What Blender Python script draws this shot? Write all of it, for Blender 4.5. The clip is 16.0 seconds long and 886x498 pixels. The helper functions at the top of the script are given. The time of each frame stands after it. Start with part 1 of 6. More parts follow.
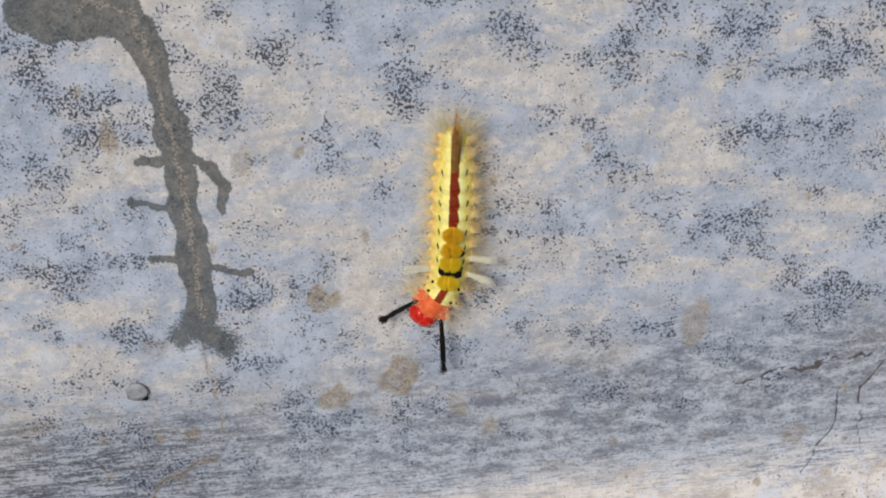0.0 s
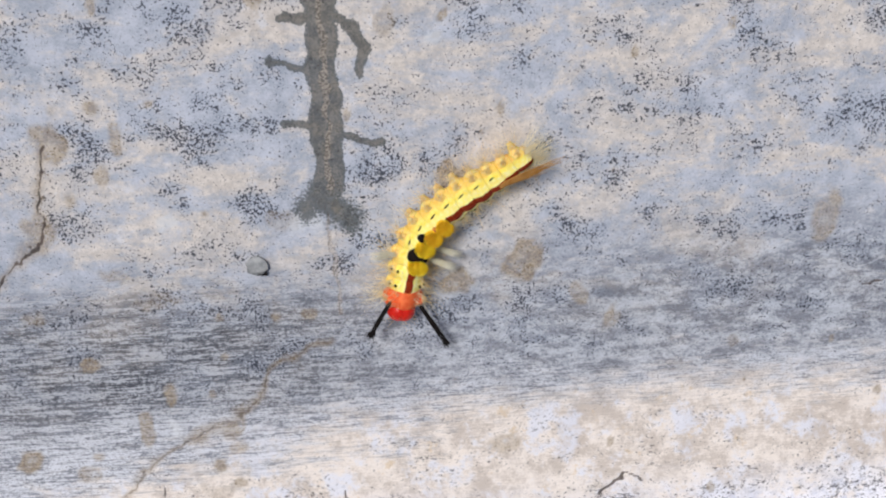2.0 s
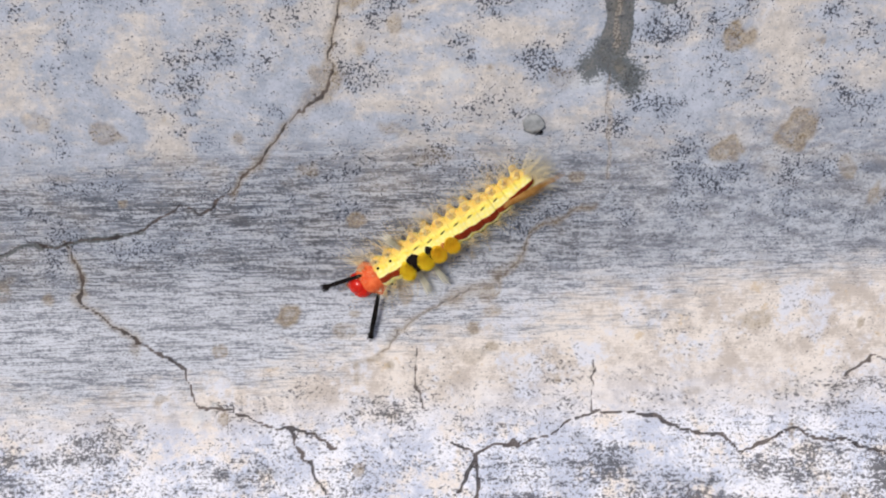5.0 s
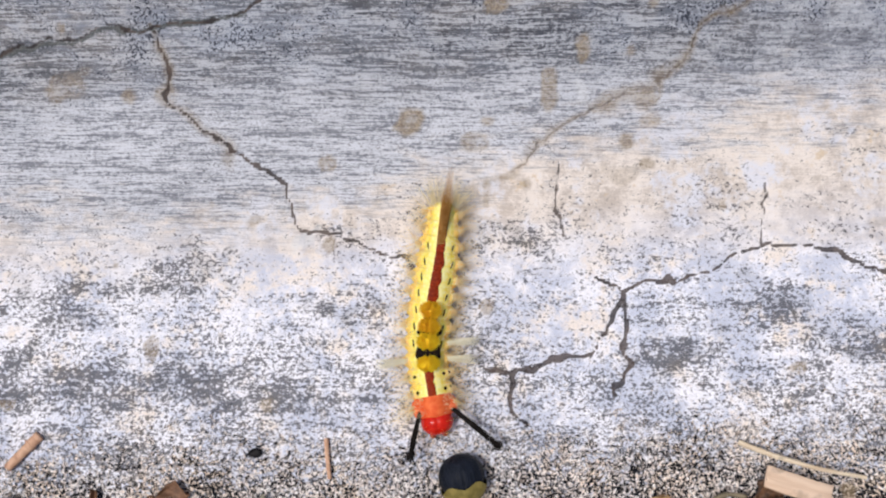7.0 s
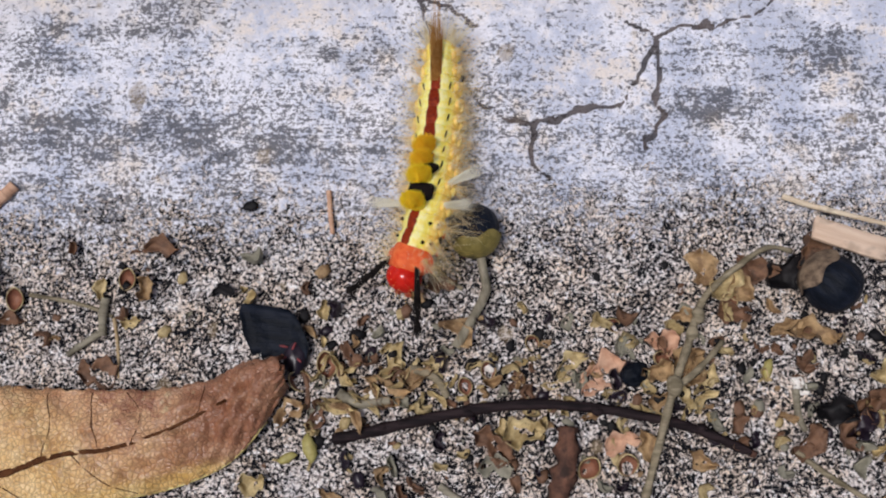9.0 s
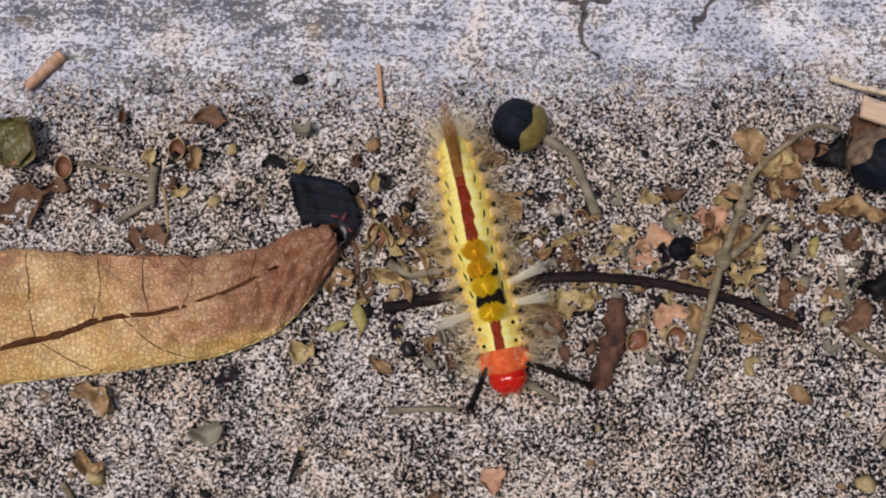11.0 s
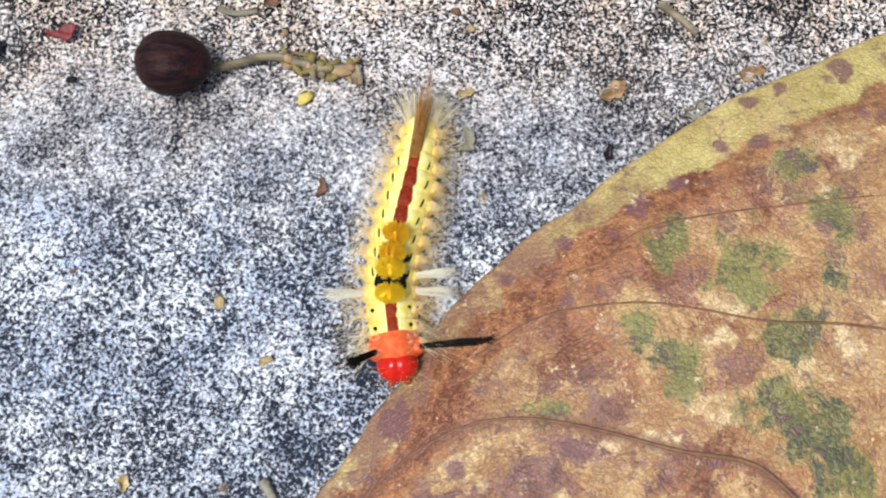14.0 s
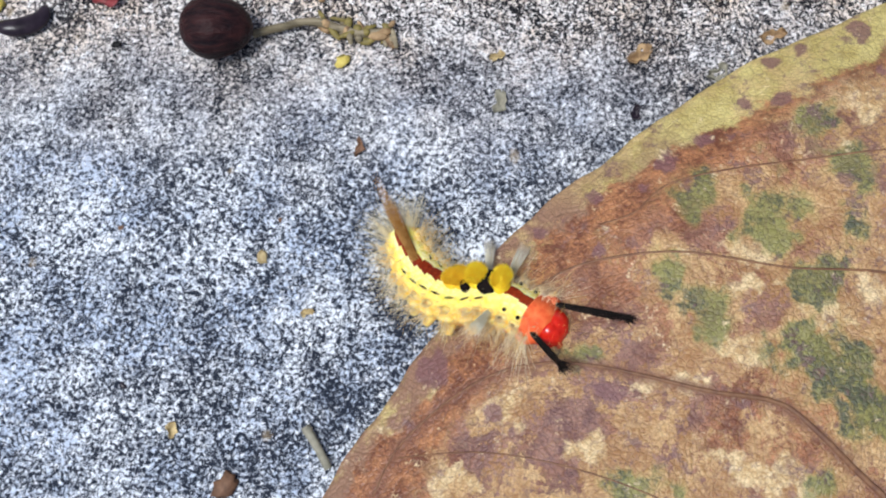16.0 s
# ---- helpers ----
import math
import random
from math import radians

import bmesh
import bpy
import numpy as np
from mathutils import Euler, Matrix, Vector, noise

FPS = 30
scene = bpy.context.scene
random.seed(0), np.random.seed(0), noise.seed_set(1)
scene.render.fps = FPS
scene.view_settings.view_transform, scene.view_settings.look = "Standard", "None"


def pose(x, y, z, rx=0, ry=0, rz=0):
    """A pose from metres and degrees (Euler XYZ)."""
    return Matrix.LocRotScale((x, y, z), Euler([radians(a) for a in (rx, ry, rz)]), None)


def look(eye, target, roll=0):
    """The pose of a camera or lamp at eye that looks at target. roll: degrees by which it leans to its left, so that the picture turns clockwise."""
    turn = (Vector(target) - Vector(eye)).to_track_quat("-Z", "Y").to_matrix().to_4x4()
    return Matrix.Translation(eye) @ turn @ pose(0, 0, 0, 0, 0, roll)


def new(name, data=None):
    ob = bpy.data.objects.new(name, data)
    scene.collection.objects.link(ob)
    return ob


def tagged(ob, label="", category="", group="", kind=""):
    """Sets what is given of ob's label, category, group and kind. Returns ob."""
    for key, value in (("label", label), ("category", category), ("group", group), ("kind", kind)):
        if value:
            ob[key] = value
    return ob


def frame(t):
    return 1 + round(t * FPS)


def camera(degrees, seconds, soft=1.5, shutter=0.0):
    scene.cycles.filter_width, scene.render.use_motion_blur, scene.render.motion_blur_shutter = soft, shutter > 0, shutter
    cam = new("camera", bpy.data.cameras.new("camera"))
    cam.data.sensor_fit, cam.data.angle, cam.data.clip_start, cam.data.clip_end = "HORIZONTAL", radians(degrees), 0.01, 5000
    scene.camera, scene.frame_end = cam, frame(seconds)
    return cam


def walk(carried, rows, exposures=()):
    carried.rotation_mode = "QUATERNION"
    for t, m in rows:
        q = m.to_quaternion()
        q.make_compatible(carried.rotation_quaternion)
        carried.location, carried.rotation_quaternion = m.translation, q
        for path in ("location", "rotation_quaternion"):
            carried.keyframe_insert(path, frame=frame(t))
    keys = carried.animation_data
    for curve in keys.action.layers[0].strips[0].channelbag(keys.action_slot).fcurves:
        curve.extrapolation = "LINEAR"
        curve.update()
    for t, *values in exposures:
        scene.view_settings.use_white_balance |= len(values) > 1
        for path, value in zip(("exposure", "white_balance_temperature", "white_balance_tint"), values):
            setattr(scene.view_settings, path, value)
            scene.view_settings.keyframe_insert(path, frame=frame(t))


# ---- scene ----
cam = camera(48.4, 16.0, soft=2.0)
PATH = [
    (0, 0.10025, 0.07964, 0.19560, 12.42, -0.95, -5.61),
    (0.5, 0.09615, 0.06823, 0.19145, 12.22, -0.91, -5.11),
    (1, 0.08957, 0.06068, 0.18756, 13.01, -0.75, -4.40),
    (1.5, 0.07890, 0.06116, 0.18806, 13.33, -0.89, -3.92),
    (2, 0.07958, 0.05959, 0.18760, 13.46, -0.70, -3.66),
    (2.5, 0.07605, 0.05780, 0.18711, 12.77, -0.75, -3.51),
    (3, 0.07013, 0.04922, 0.18520, 12.21, -0.41, -3.06),
    (3.5, 0.05368, 0.04253, 0.18532, 12.27, -0.03, -2.35),
    (3.7, 0.05124, 0.04195, 0.18597, 12.37, 0.04, -2.14),
    (5.8, 0.02625, 0.03214, 0.18014, 13.56, 0.22, -0.34),
    (6, 0.02170, 0.02904, 0.17946, 13.55, 0.21, -0.16),
    (6.3, 0.01176, 0.02355, 0.18058, 13.24, 0.19, 0.20),
    (6.5, 0.01383, 0.02416, 0.18107, 13.04, 0.22, 0.20),
    (6.7, 0.01683, 0.02316, 0.16662, 13.02, 0.25, 0.25),
    (7, 0.01609, 0.01588, 0.15141, 12.92, 0.27, 0.27),
    (7.2, 0.01297, 0.01062, 0.14370, 12.64, 0.35, 0.34),
    (7.5, 0.01284, -0.00044, 0.13591, 12.17, 0.46, 0.47),
    (8, 0.01456, -0.00200, 0.13292, 12.04, 0.47, 0.37),
    (8.5, 0.01649, -0.01046, 0.13086, 12.37, 0.36, 0.45),
    (9, 0.01470, -0.01535, 0.13071, 12.40, 0.37, 0.70),
    (9.2, 0.01816, -0.01564, 0.13023, 12.42, 0.39, 0.79),
    (11.3, 0.00554, -0.03719, 0.12726, 10.88, -0.75, 1.43),
    (11.5, 0.00925, -0.04342, 0.12616, 10.71, -0.58, 1.48),
    (12, 0.01274, -0.04987, 0.12475, 10.04, -0.72, 1.29),
    (12.5, 0.01509, -0.05580, 0.12334, 10.09, -0.91, 1.28),
    (13, 0.02434, -0.06591, 0.12184, 9.51, -0.96, 1.26),
    (13.5, 0.02493, -0.07797, 0.11945, 9.12, -1.47, 1.05),
    (14, 0.02710, -0.08592, 0.11869, 8.68, -1.18, 1.13),
    (14.5, 0.01923, -0.09121, 0.12064, 8.60, -1.26, 1.08),
    (15, 0.01627, -0.09131, 0.12310, 9.16, -1.08, 1.18),
    (15.5, 0.02153, -0.09218, 0.12271, 9.26, -1.01, 1.05),
    (16, 0.02288, -0.09224, 0.12224, 8.73, -1.13, 0.91),
]
walk(cam, [(t, pose(x, y, z, rx, ry, rz)) for t, x, y, z, rx, ry, rz in PATH],
     exposures=[(0.0, -0.13, 6350, 8), (0.8, 0.12, 6350, 10), (3.5, -0.04, 6380, 11), (6.5, 0.07, 6480, 12), (9.0, -0.26, 6230, 14), (11.5, -0.36, 6700, 17),
                (12.5, -0.24, 6700, 17), (13.3, 0.02, 6850, 13), (14.0, 0.5, 6180, 9), (15.0, 0.46, 5900, 8), (16.0, 0.34, 5930, 8)])

# ---- light: an open, bright overcast sky ----
world = bpy.data.worlds.new("overcast_sky")
scene.world = world
world.use_nodes = True
wn = world.node_tree
sky = wn.nodes.new("ShaderNodeTexSky")
sky.sky_type = "NISHITA"
sky.sun_disc = False
sky.sun_elevation, sky.sun_rotation = radians(70), radians(-115)
sky.air_density, sky.dust_density, sky.ozone_density = 1.0, 4.0, 1.0
wn.links.new(sky.outputs[0], wn.nodes["Background"].inputs[0])
wn.nodes["Background"].inputs[1].default_value = 0.062
sun = new("sun", bpy.data.lights.new("sun", "SUN"))
sun.data.energy, sun.data.angle, sun.data.color = 2.45, radians(16), (1.0, 0.97, 0.93)
sun.matrix_world = look((-0.30, -0.14, 0.92), (0, 0, 0))


# ---- materials ----
class Nodes:
    """Short forms for building one node material."""

    def __init__(self, name):
        self.mat = bpy.data.materials.new(name)
        self.mat.use_nodes = True
        self.tree = self.mat.node_tree
        self.bsdf = self.tree.nodes["Principled BSDF"]
        self.place = self.node("ShaderNodeTexCoord").outputs["Object"]

    def node(self, kind, **settings):
        made = self.tree.nodes.new(kind)
        for key, value in settings.items():
            setattr(made, key, value)
        return made

    def put(self, socket, value):
        if isinstance(value, bpy.types.NodeSocket):
            self.tree.links.new(value, socket)
        elif isinstance(value, tuple) and len(value) == 3 and socket.type == "RGBA":
            socket.default_value = (*value, 1)
        else:
            socket.default_value = value

    def stretch(self, x, y, z, vec=None):
        made = self.node("ShaderNodeMapping")
        self.put(made.inputs["Vector"], vec or self.place)
        made.inputs["Scale"].default_value = (x, y, z)
        return made.outputs[0]

    def noise(self, scale, detail=3.0, rough=0.55, vec=None, warp=0.0, colour=False):
        made = self.node("ShaderNodeTexNoise")
        self.put(made.inputs["Vector"], vec or self.place)
        for key, value in (("Scale", scale), ("Detail", detail), ("Roughness", rough), ("Distortion", warp)):
            made.inputs[key].default_value = value
        return made.outputs["Color" if colour else 0]

    def cells(self, scale, feature="F1", vec=None, randomness=1.0):
        made = self.node("ShaderNodeTexVoronoi", feature=feature)
        self.put(made.inputs["Vector"], vec or self.place)
        made.inputs["Scale"].default_value = scale
        made.inputs["Randomness"].default_value = randomness
        return made.outputs["Distance"]

    def calc(self, op, a, b=0.5, clamp=False):
        made = self.node("ShaderNodeMath", operation=op, use_clamp=clamp)
        self.put(made.inputs[0], a)
        self.put(made.inputs[1], b)
        return made.outputs[0]

    def span(self, value, low, high, a=0.0, b=1.0):
        made = self.node("ShaderNodeMapRange", interpolation_type="SMOOTHSTEP")
        for socket, v in zip(made.inputs, (value, low, high, a, b)):
            self.put(socket, v)
        return made.outputs[0]

    def mix(self, fac, a, b, blend="MIX"):
        made = self.node("ShaderNodeMix", data_type="RGBA", blend_type=blend)
        self.put(made.inputs[0], fac)
        self.put(made.inputs[6], a)
        self.put(made.inputs[7], b)
        return made.outputs[2]

    def axis(self, which):
        made = self.node("ShaderNodeSeparateXYZ")
        self.put(made.inputs[0], self.place)
        return made.outputs[which]

    def attribute(self, name):
        return self.node("ShaderNodeAttribute", attribute_name=name).outputs["Fac"]

    def chance(self):
        return self.node("ShaderNodeObjectInfo").outputs["Random"]

    def bump(self, height, strength=0.5, distance=0.0002):
        made = self.node("ShaderNodeBump")
        made.inputs["Strength"].default_value = strength
        made.inputs["Distance"].default_value = distance
        self.put(made.inputs["Height"], height)
        return made.outputs[0]

    def done(self, colour, rough=0.6, normal=None, **more):
        self.put(self.bsdf.inputs["Base Color"], colour)
        self.put(self.bsdf.inputs["Roughness"], rough)
        if normal:
            self.put(self.bsdf.inputs["Normal"], normal)
        for key, value in more.items():
            self.put(self.bsdf.inputs[key.replace("_", " ")], value)
        return self.mat


def concrete_material():
    n = Nodes("weathered_concrete")
    x, y = n.axis(0), n.axis(1)
    add = lambda a, b: n.calc("ADD", a, b)  # noqa: E731
    mul = lambda a, b: n.calc("MULTIPLY", a, b)  # noqa: E731
    off = lambda v, k: mul(n.calc("SUBTRACT", v, 0.5), k)  # noqa: E731
    long_ = n.stretch(0.25, 1.0, 1.0)
    # height up the kerb, wandering, so that the zones have ragged edges
    ragged = off(n.noise(420, 4, 0.6, vec=n.stretch(0.4, 1, 1)), 0.010)
    wander = add(off(n.noise(45, 4, vec=long_), 0.014), ragged)
    up = add(n.calc("SUBTRACT", y, mul(x, 0.05)), wander)
    wall = n.span(up, 0.068, 0.088)
    dark_band = mul(n.span(up, 0.066, 0.077), n.span(up, 0.098, 0.085))
    pale = n.span(up, 0.056, 0.042)
    specks = n.noise(2500, 3, 0.6, warp=0.3)
    blots = n.noise(2000, 5, 0.68, vec=n.stretch(0.8, 1, 1), warp=0.2)
    wisp = n.noise(700, 5, 0.68, vec=n.stretch(0.25, 1.0, 1.0), warp=0.3)
    fine = n.noise(620, 5, 0.65)
    dust = n.noise(2600, 3, 0.6)
    lines = n.noise(3600, 5, 0.75, vec=n.stretch(0.06, 1.0, 0.3))
    broad = n.noise(900, 4, 0.7, vec=n.stretch(0.09, 1.0, 0.3))
    # the bare cream coat reaches higher up the kerb the further it runs
    brim = n.calc("MINIMUM", n.calc("MAXIMUM", add(mul(x, 0.20), 0.0575), 0.0545), 0.072)
    right = n.span(add(n.calc("SUBTRACT", brim, y), add(add(wander, wander), add(off(wisp, 0.016), off(lines, 0.014)))), -0.006, 0.006)
    coarse = n.span(add(n.span(up, 0.040, -0.004), off(n.noise(1100, 6, 0.75), 2.0)), 0.40, 0.60)
    low = n.span(add(y, off(n.noise(60, 4), 0.02)), -0.034, -0.072)
    # fine brushed lines along the kerb, and clouds of colour
    cloud = n.noise(75, 7, 0.66, vec=n.stretch(0.6, 1.0, 1.0), warp=0.8)
    grey = n.mix(n.span(add(n.noise(190, 7, 0.72), off(dust, 0.45)), 0.34, 0.66), (0.34, 0.375, 0.44), (0.50, 0.53, 0.60))
    tan = n.mix(n.span(add(add(fine, off(wisp, 0.3)), off(dust, 0.4)), 0.3, 0.7), (0.50, 0.46, 0.42), (0.68, 0.63, 0.58))
    skin = n.mix(n.span(add(add(cloud, off(wisp, 0.28)), off(fine, 0.3)), 0.41, 0.61), grey, tan)
    skin = n.mix(mul(n.span(add(n.noise(160, 6, 0.7, warp=0.6), off(fine, 0.3)), 0.58, 0.70), 0.5), skin, (0.60, 0.63, 0.70))
    buff = n.mix(n.span(add(n.noise(150, 6, 0.68), add(add(off(fine, 0.4), off(lines, 0.45)), off(dust, 0.3))), 0.34, 0.62), (0.54, 0.475, 0.42), (0.80, 0.73, 0.665))
    buff = n.mix(mul(n.span(add(n.noise(110, 5, 0.65), off(fine, 0.4)), 0.50, 0.66), 0.8), buff, (0.70, 0.72, 0.80))
    buff = n.mix(mul(n.span(add(n.noise(260, 5, 0.7), off(fine, 0.3)), 0.60, 0.70), 0.7), buff, (0.62, 0.48, 0.31))
    cool = n.mix(n.span(add(add(lines, off(broad, 0.5)), off(blots, 0.7)), 0.36, 0.58), (0.20, 0.21, 0.24), (0.62, 0.64, 0.69))
    chalk = n.mix(n.span(add(n.noise(90, 6, 0.65), off(fine, 0.5)), 0.38, 0.60), (0.58, 0.62, 0.74), (0.90, 0.90, 0.96))
    peach = n.mix(n.span(add(n.noise(140, 6, 0.7), off(fine, 0.3)), 0.50, 0.68), chalk, (0.86, 0.78, 0.71))
    peach = n.mix(mul(n.span(dust, 0.42, 0.62), 0.25), peach, (0.48, 0.47, 0.50))
    strip = n.mix(right, cool, buff)
    colour = n.mix(wall, strip, skin)
    # the dark band at the foot of the slope: lined on the one side, soft on the other
    lined = n.mix(n.span(add(add(lines, off(broad, 0.7)), off(blots, 0.7)), 0.42, 0.64), (0.055, 0.06, 0.075), (0.44, 0.46, 0.50))
    soft = n.mix(n.span(add(add(n.noise(420, 6, 0.7, vec=n.stretch(0.5, 1, 1)), off(blots, 0.6)), off(wisp, 0.3)), 0.36, 0.68), (0.13, 0.14, 0.17), (0.50, 0.53, 0.58))
    far_side = n.span(add(x, off(wisp, 0.06)), 0.040, 0.085)
    streaky = n.span(add(n.noise(40, 6, 0.62, vec=long_), off(wisp, 0.3)), 0.30, 0.52)
    colour = n.mix(mul(mul(mul(dark_band, streaky), n.mix(far_side, (0.92, 0.92, 0.92), (0.80, 0.80, 0.80))), n.calc("SUBTRACT", 1.0, mul(right, 0.7))), colour, n.mix(far_side, lined, soft))
    colour = n.mix(pale, colour, peach)
    colour = n.mix(mul(n.span(add(wisp, off(specks, 0.5)), 0.57, 0.72), 0.18), colour, (0.88, 0.86, 0.85))
    colour = n.mix(mul(mul(mul(n.span(broad, 0.44, 0.34), n.span(up, 0.090, 0.066)), n.calc("SUBTRACT", 1.0, right)), 0.35), colour, (0.25, 0.26, 0.29))
    # black lichen: specks crowded in bluish patches on the slope, in streaks on the pale foot
    patch = add(n.noise(150, 3, 0.5, vec=n.stretch(0.8, 1, 1), warp=0.3), mul(n.attribute("patch"), 0.16))
    home = mul(n.span(add(patch, add(off(fine, 0.3), off(n.noise(330, 3, 0.6), 0.3))), 0.44, 0.78), n.span(up, 0.064, 0.080))
    colour = n.mix(mul(home, 0.45), colour, (0.34, 0.385, 0.47))
    dots = mul(n.span(add(add(specks, off(fine, 0.22)), mul(home, 0.150)), 0.620, 0.690), n.span(up, 0.060, 0.078))
    colour = n.mix(mul(dots, 0.90), colour, (0.030, 0.035, 0.050))
    thick = add(add(off(lines, 0.26), off(broad, 0.34)), off(n.noise(95, 6, 0.70, vec=n.stretch(0.75, 1, 1)), 0.42))
    thick = add(thick, add(mul(n.attribute("lichen_and_dark"), 0.095), n.span(up, 0.068, 0.022, -0.066, 0.064)))
    murk = mul(n.attribute("lichen_and_dark"), n.span(n.noise(300, 5, 0.7), 0.40, 0.66))
    colour = n.mix(mul(murk, 0.34), colour, (0.17, 0.165, 0.15))
    foot = mul(n.span(add(add(blots, off(dust, 0.25)), thick), 0.525, 0.655), n.span(up, 0.090, 0.060))
    colour = n.mix(mul(foot, 0.80), colour, (0.038, 0.038, 0.046))
    # bare aggregate of the ground: white, tan, grey and black grains in clumps
    grain_a = n.noise(2300, 5, 0.70, warp=0.4)
    grain_b = n.noise(2000, 5, 0.66, warp=0.5)
    litter = mul(mul(n.span(y, -0.026, -0.010), n.span(y, 0.024, 0.008)), 0.008)
    # a zone right of the middle with more black grains
    darker_zone = mul(mul(n.span(x, 0.015, 0.050), n.span(y, -0.016, -0.032)), n.span(y, -0.066, -0.050))
    area = add(add(off(n.noise(130, 6, 0.68), 0.25), off(n.noise(430, 4, 0.6), 0.12)), add(add(add(litter, mul(darker_zone, 0.014)), mul(mul(low, n.attribute("lichen_and_dark")), 0.045)), mul(low, off(n.noise(60, 5, 0.65), 0.17))))
    warm = n.mix(n.span(n.noise(110, 6, 0.66), 0.38, 0.62), (0.84, 0.79, 0.76), (0.85, 0.70, 0.56))
    cold = n.mix(n.span(add(n.noise(90, 6, 0.6), off(fine, 0.3)), 0.38, 0.60), (0.54, 0.62, 0.77), (0.88, 0.92, 0.98))
    stone = n.mix(low, warm, cold)
    stone = n.mix(n.span(n.noise(1300, 3, 0.6), 0.53, 0.62), stone, n.mix(low, (0.97, 0.94, 0.92), (0.89, 0.92, 0.97)))
    mid = n.noise(1500, 5, 0.70)
    stone = n.mix(mul(n.span(add(mid, mul(area, 0.6)), 0.47, 0.60), 0.85), stone, n.mix(low, (0.27, 0.215, 0.185), (0.27, 0.30, 0.36)))
    black_a = n.span(add(grain_a, area), 0.462, 0.530)
    black_b = n.span(add(grain_b, area), 0.400, 0.580)
    stone = n.mix(n.mix(low, black_a, black_b), stone, n.mix(low, (0.007, 0.007, 0.010), (0.020, 0.025, 0.040)))
    colour = n.mix(coarse, colour, stone)
    # stains, damp dirt and cracks where they lie on the surface
    colour = n.mix(mul(mul(n.attribute("stain"), n.span(add(n.noise(420, 5, 0.65), off(dust, 0.4)), 0.16, 0.50)), 1.0), colour, n.mix(n.span(add(dust, off(fine, 0.8)), 0.36, 0.64), (0.20, 0.14, 0.075), (0.38, 0.30, 0.19)))
    colour = n.mix(mul(n.attribute("pale_mark"), 0.5), colour, (0.66, 0.68, 0.70))
    wet = n.attribute("damp")
    core = n.mix(n.span(add(n.noise(420, 6, 0.75), off(dust, 0.5)), 0.36, 0.66), (0.062, 0.067, 0.066), (0.165, 0.155, 0.135))
    damp = n.mix(n.span(add(wet, off(fine, 0.5)), 0.50, 0.95), (0.085, 0.097, 0.10), core)
    soaked = n.span(add(wet, add(off(n.noise(520, 6, 0.72), 0.5), off(specks, 0.9))), 0.36, 0.62)
    colour = n.mix(mul(soaked, 0.86), colour, damp)
    colour = n.mix(mul(n.span(add(n.attribute("seam"), off(fine, 0.5)), 0.30, 0.75), 0.45), colour, n.mix(n.span(dust, 0.45, 0.58), (0.16, 0.13, 0.10), (0.48, 0.42, 0.35)))
    dirt = n.mix(n.span(n.noise(300, 3), 0.4, 0.6), (0.035, 0.028, 0.028), (0.10, 0.075, 0.065))
    chipped = n.span(add(n.attribute("crack"), off(n.noise(1200, 4, 0.7), 0.24)), 0.30, 0.58)
    colour = n.mix(mul(chipped, 0.90), colour, dirt)
    relief = add(mul(lines, mul(dark_band, 0.6)), add(mul(grain_a, mul(coarse, 1.3)), mul(fine, 0.45)))
    return n.done(colour, n.span(fine, 0.2, 0.8, 0.75, 0.95), n.bump(relief, 0.55, 0.0003), Specular_IOR_Level=0.12)


def plain(name, low, high, scale=900, rough=0.5, bump=0.3, dark=None, **more):
    """A mottled surface between two colours; dark adds worn spots."""
    n = Nodes(name)
    fleck = n.noise(scale, 4, 0.6)
    colour = n.mix(n.span(fleck, 0.3, 0.7), low, high)
    if dark:
        colour = n.mix(n.span(n.noise(scale * 0.35, 4, 0.65), 0.55, 0.68), colour, dark)
    return n.done(colour, rough, n.bump(fleck, bump, 0.00015), **more)


CONCRETE = concrete_material()
HEAD_RED = plain("head_red", (0.50, 0.010, 0.004), (0.66, 0.022, 0.008), 1500, 0.16, 0.10, Specular_IOR_Level=0.35)
COLLAR_RED = plain("collar_red", (0.72, 0.085, 0.022), (0.86, 0.20, 0.06), 900, 0.6, 0.4, Specular_IOR_Level=0.15, Subsurface_Weight=0.15, Subsurface_Radius=(0.001, 0.0004, 0.0002))


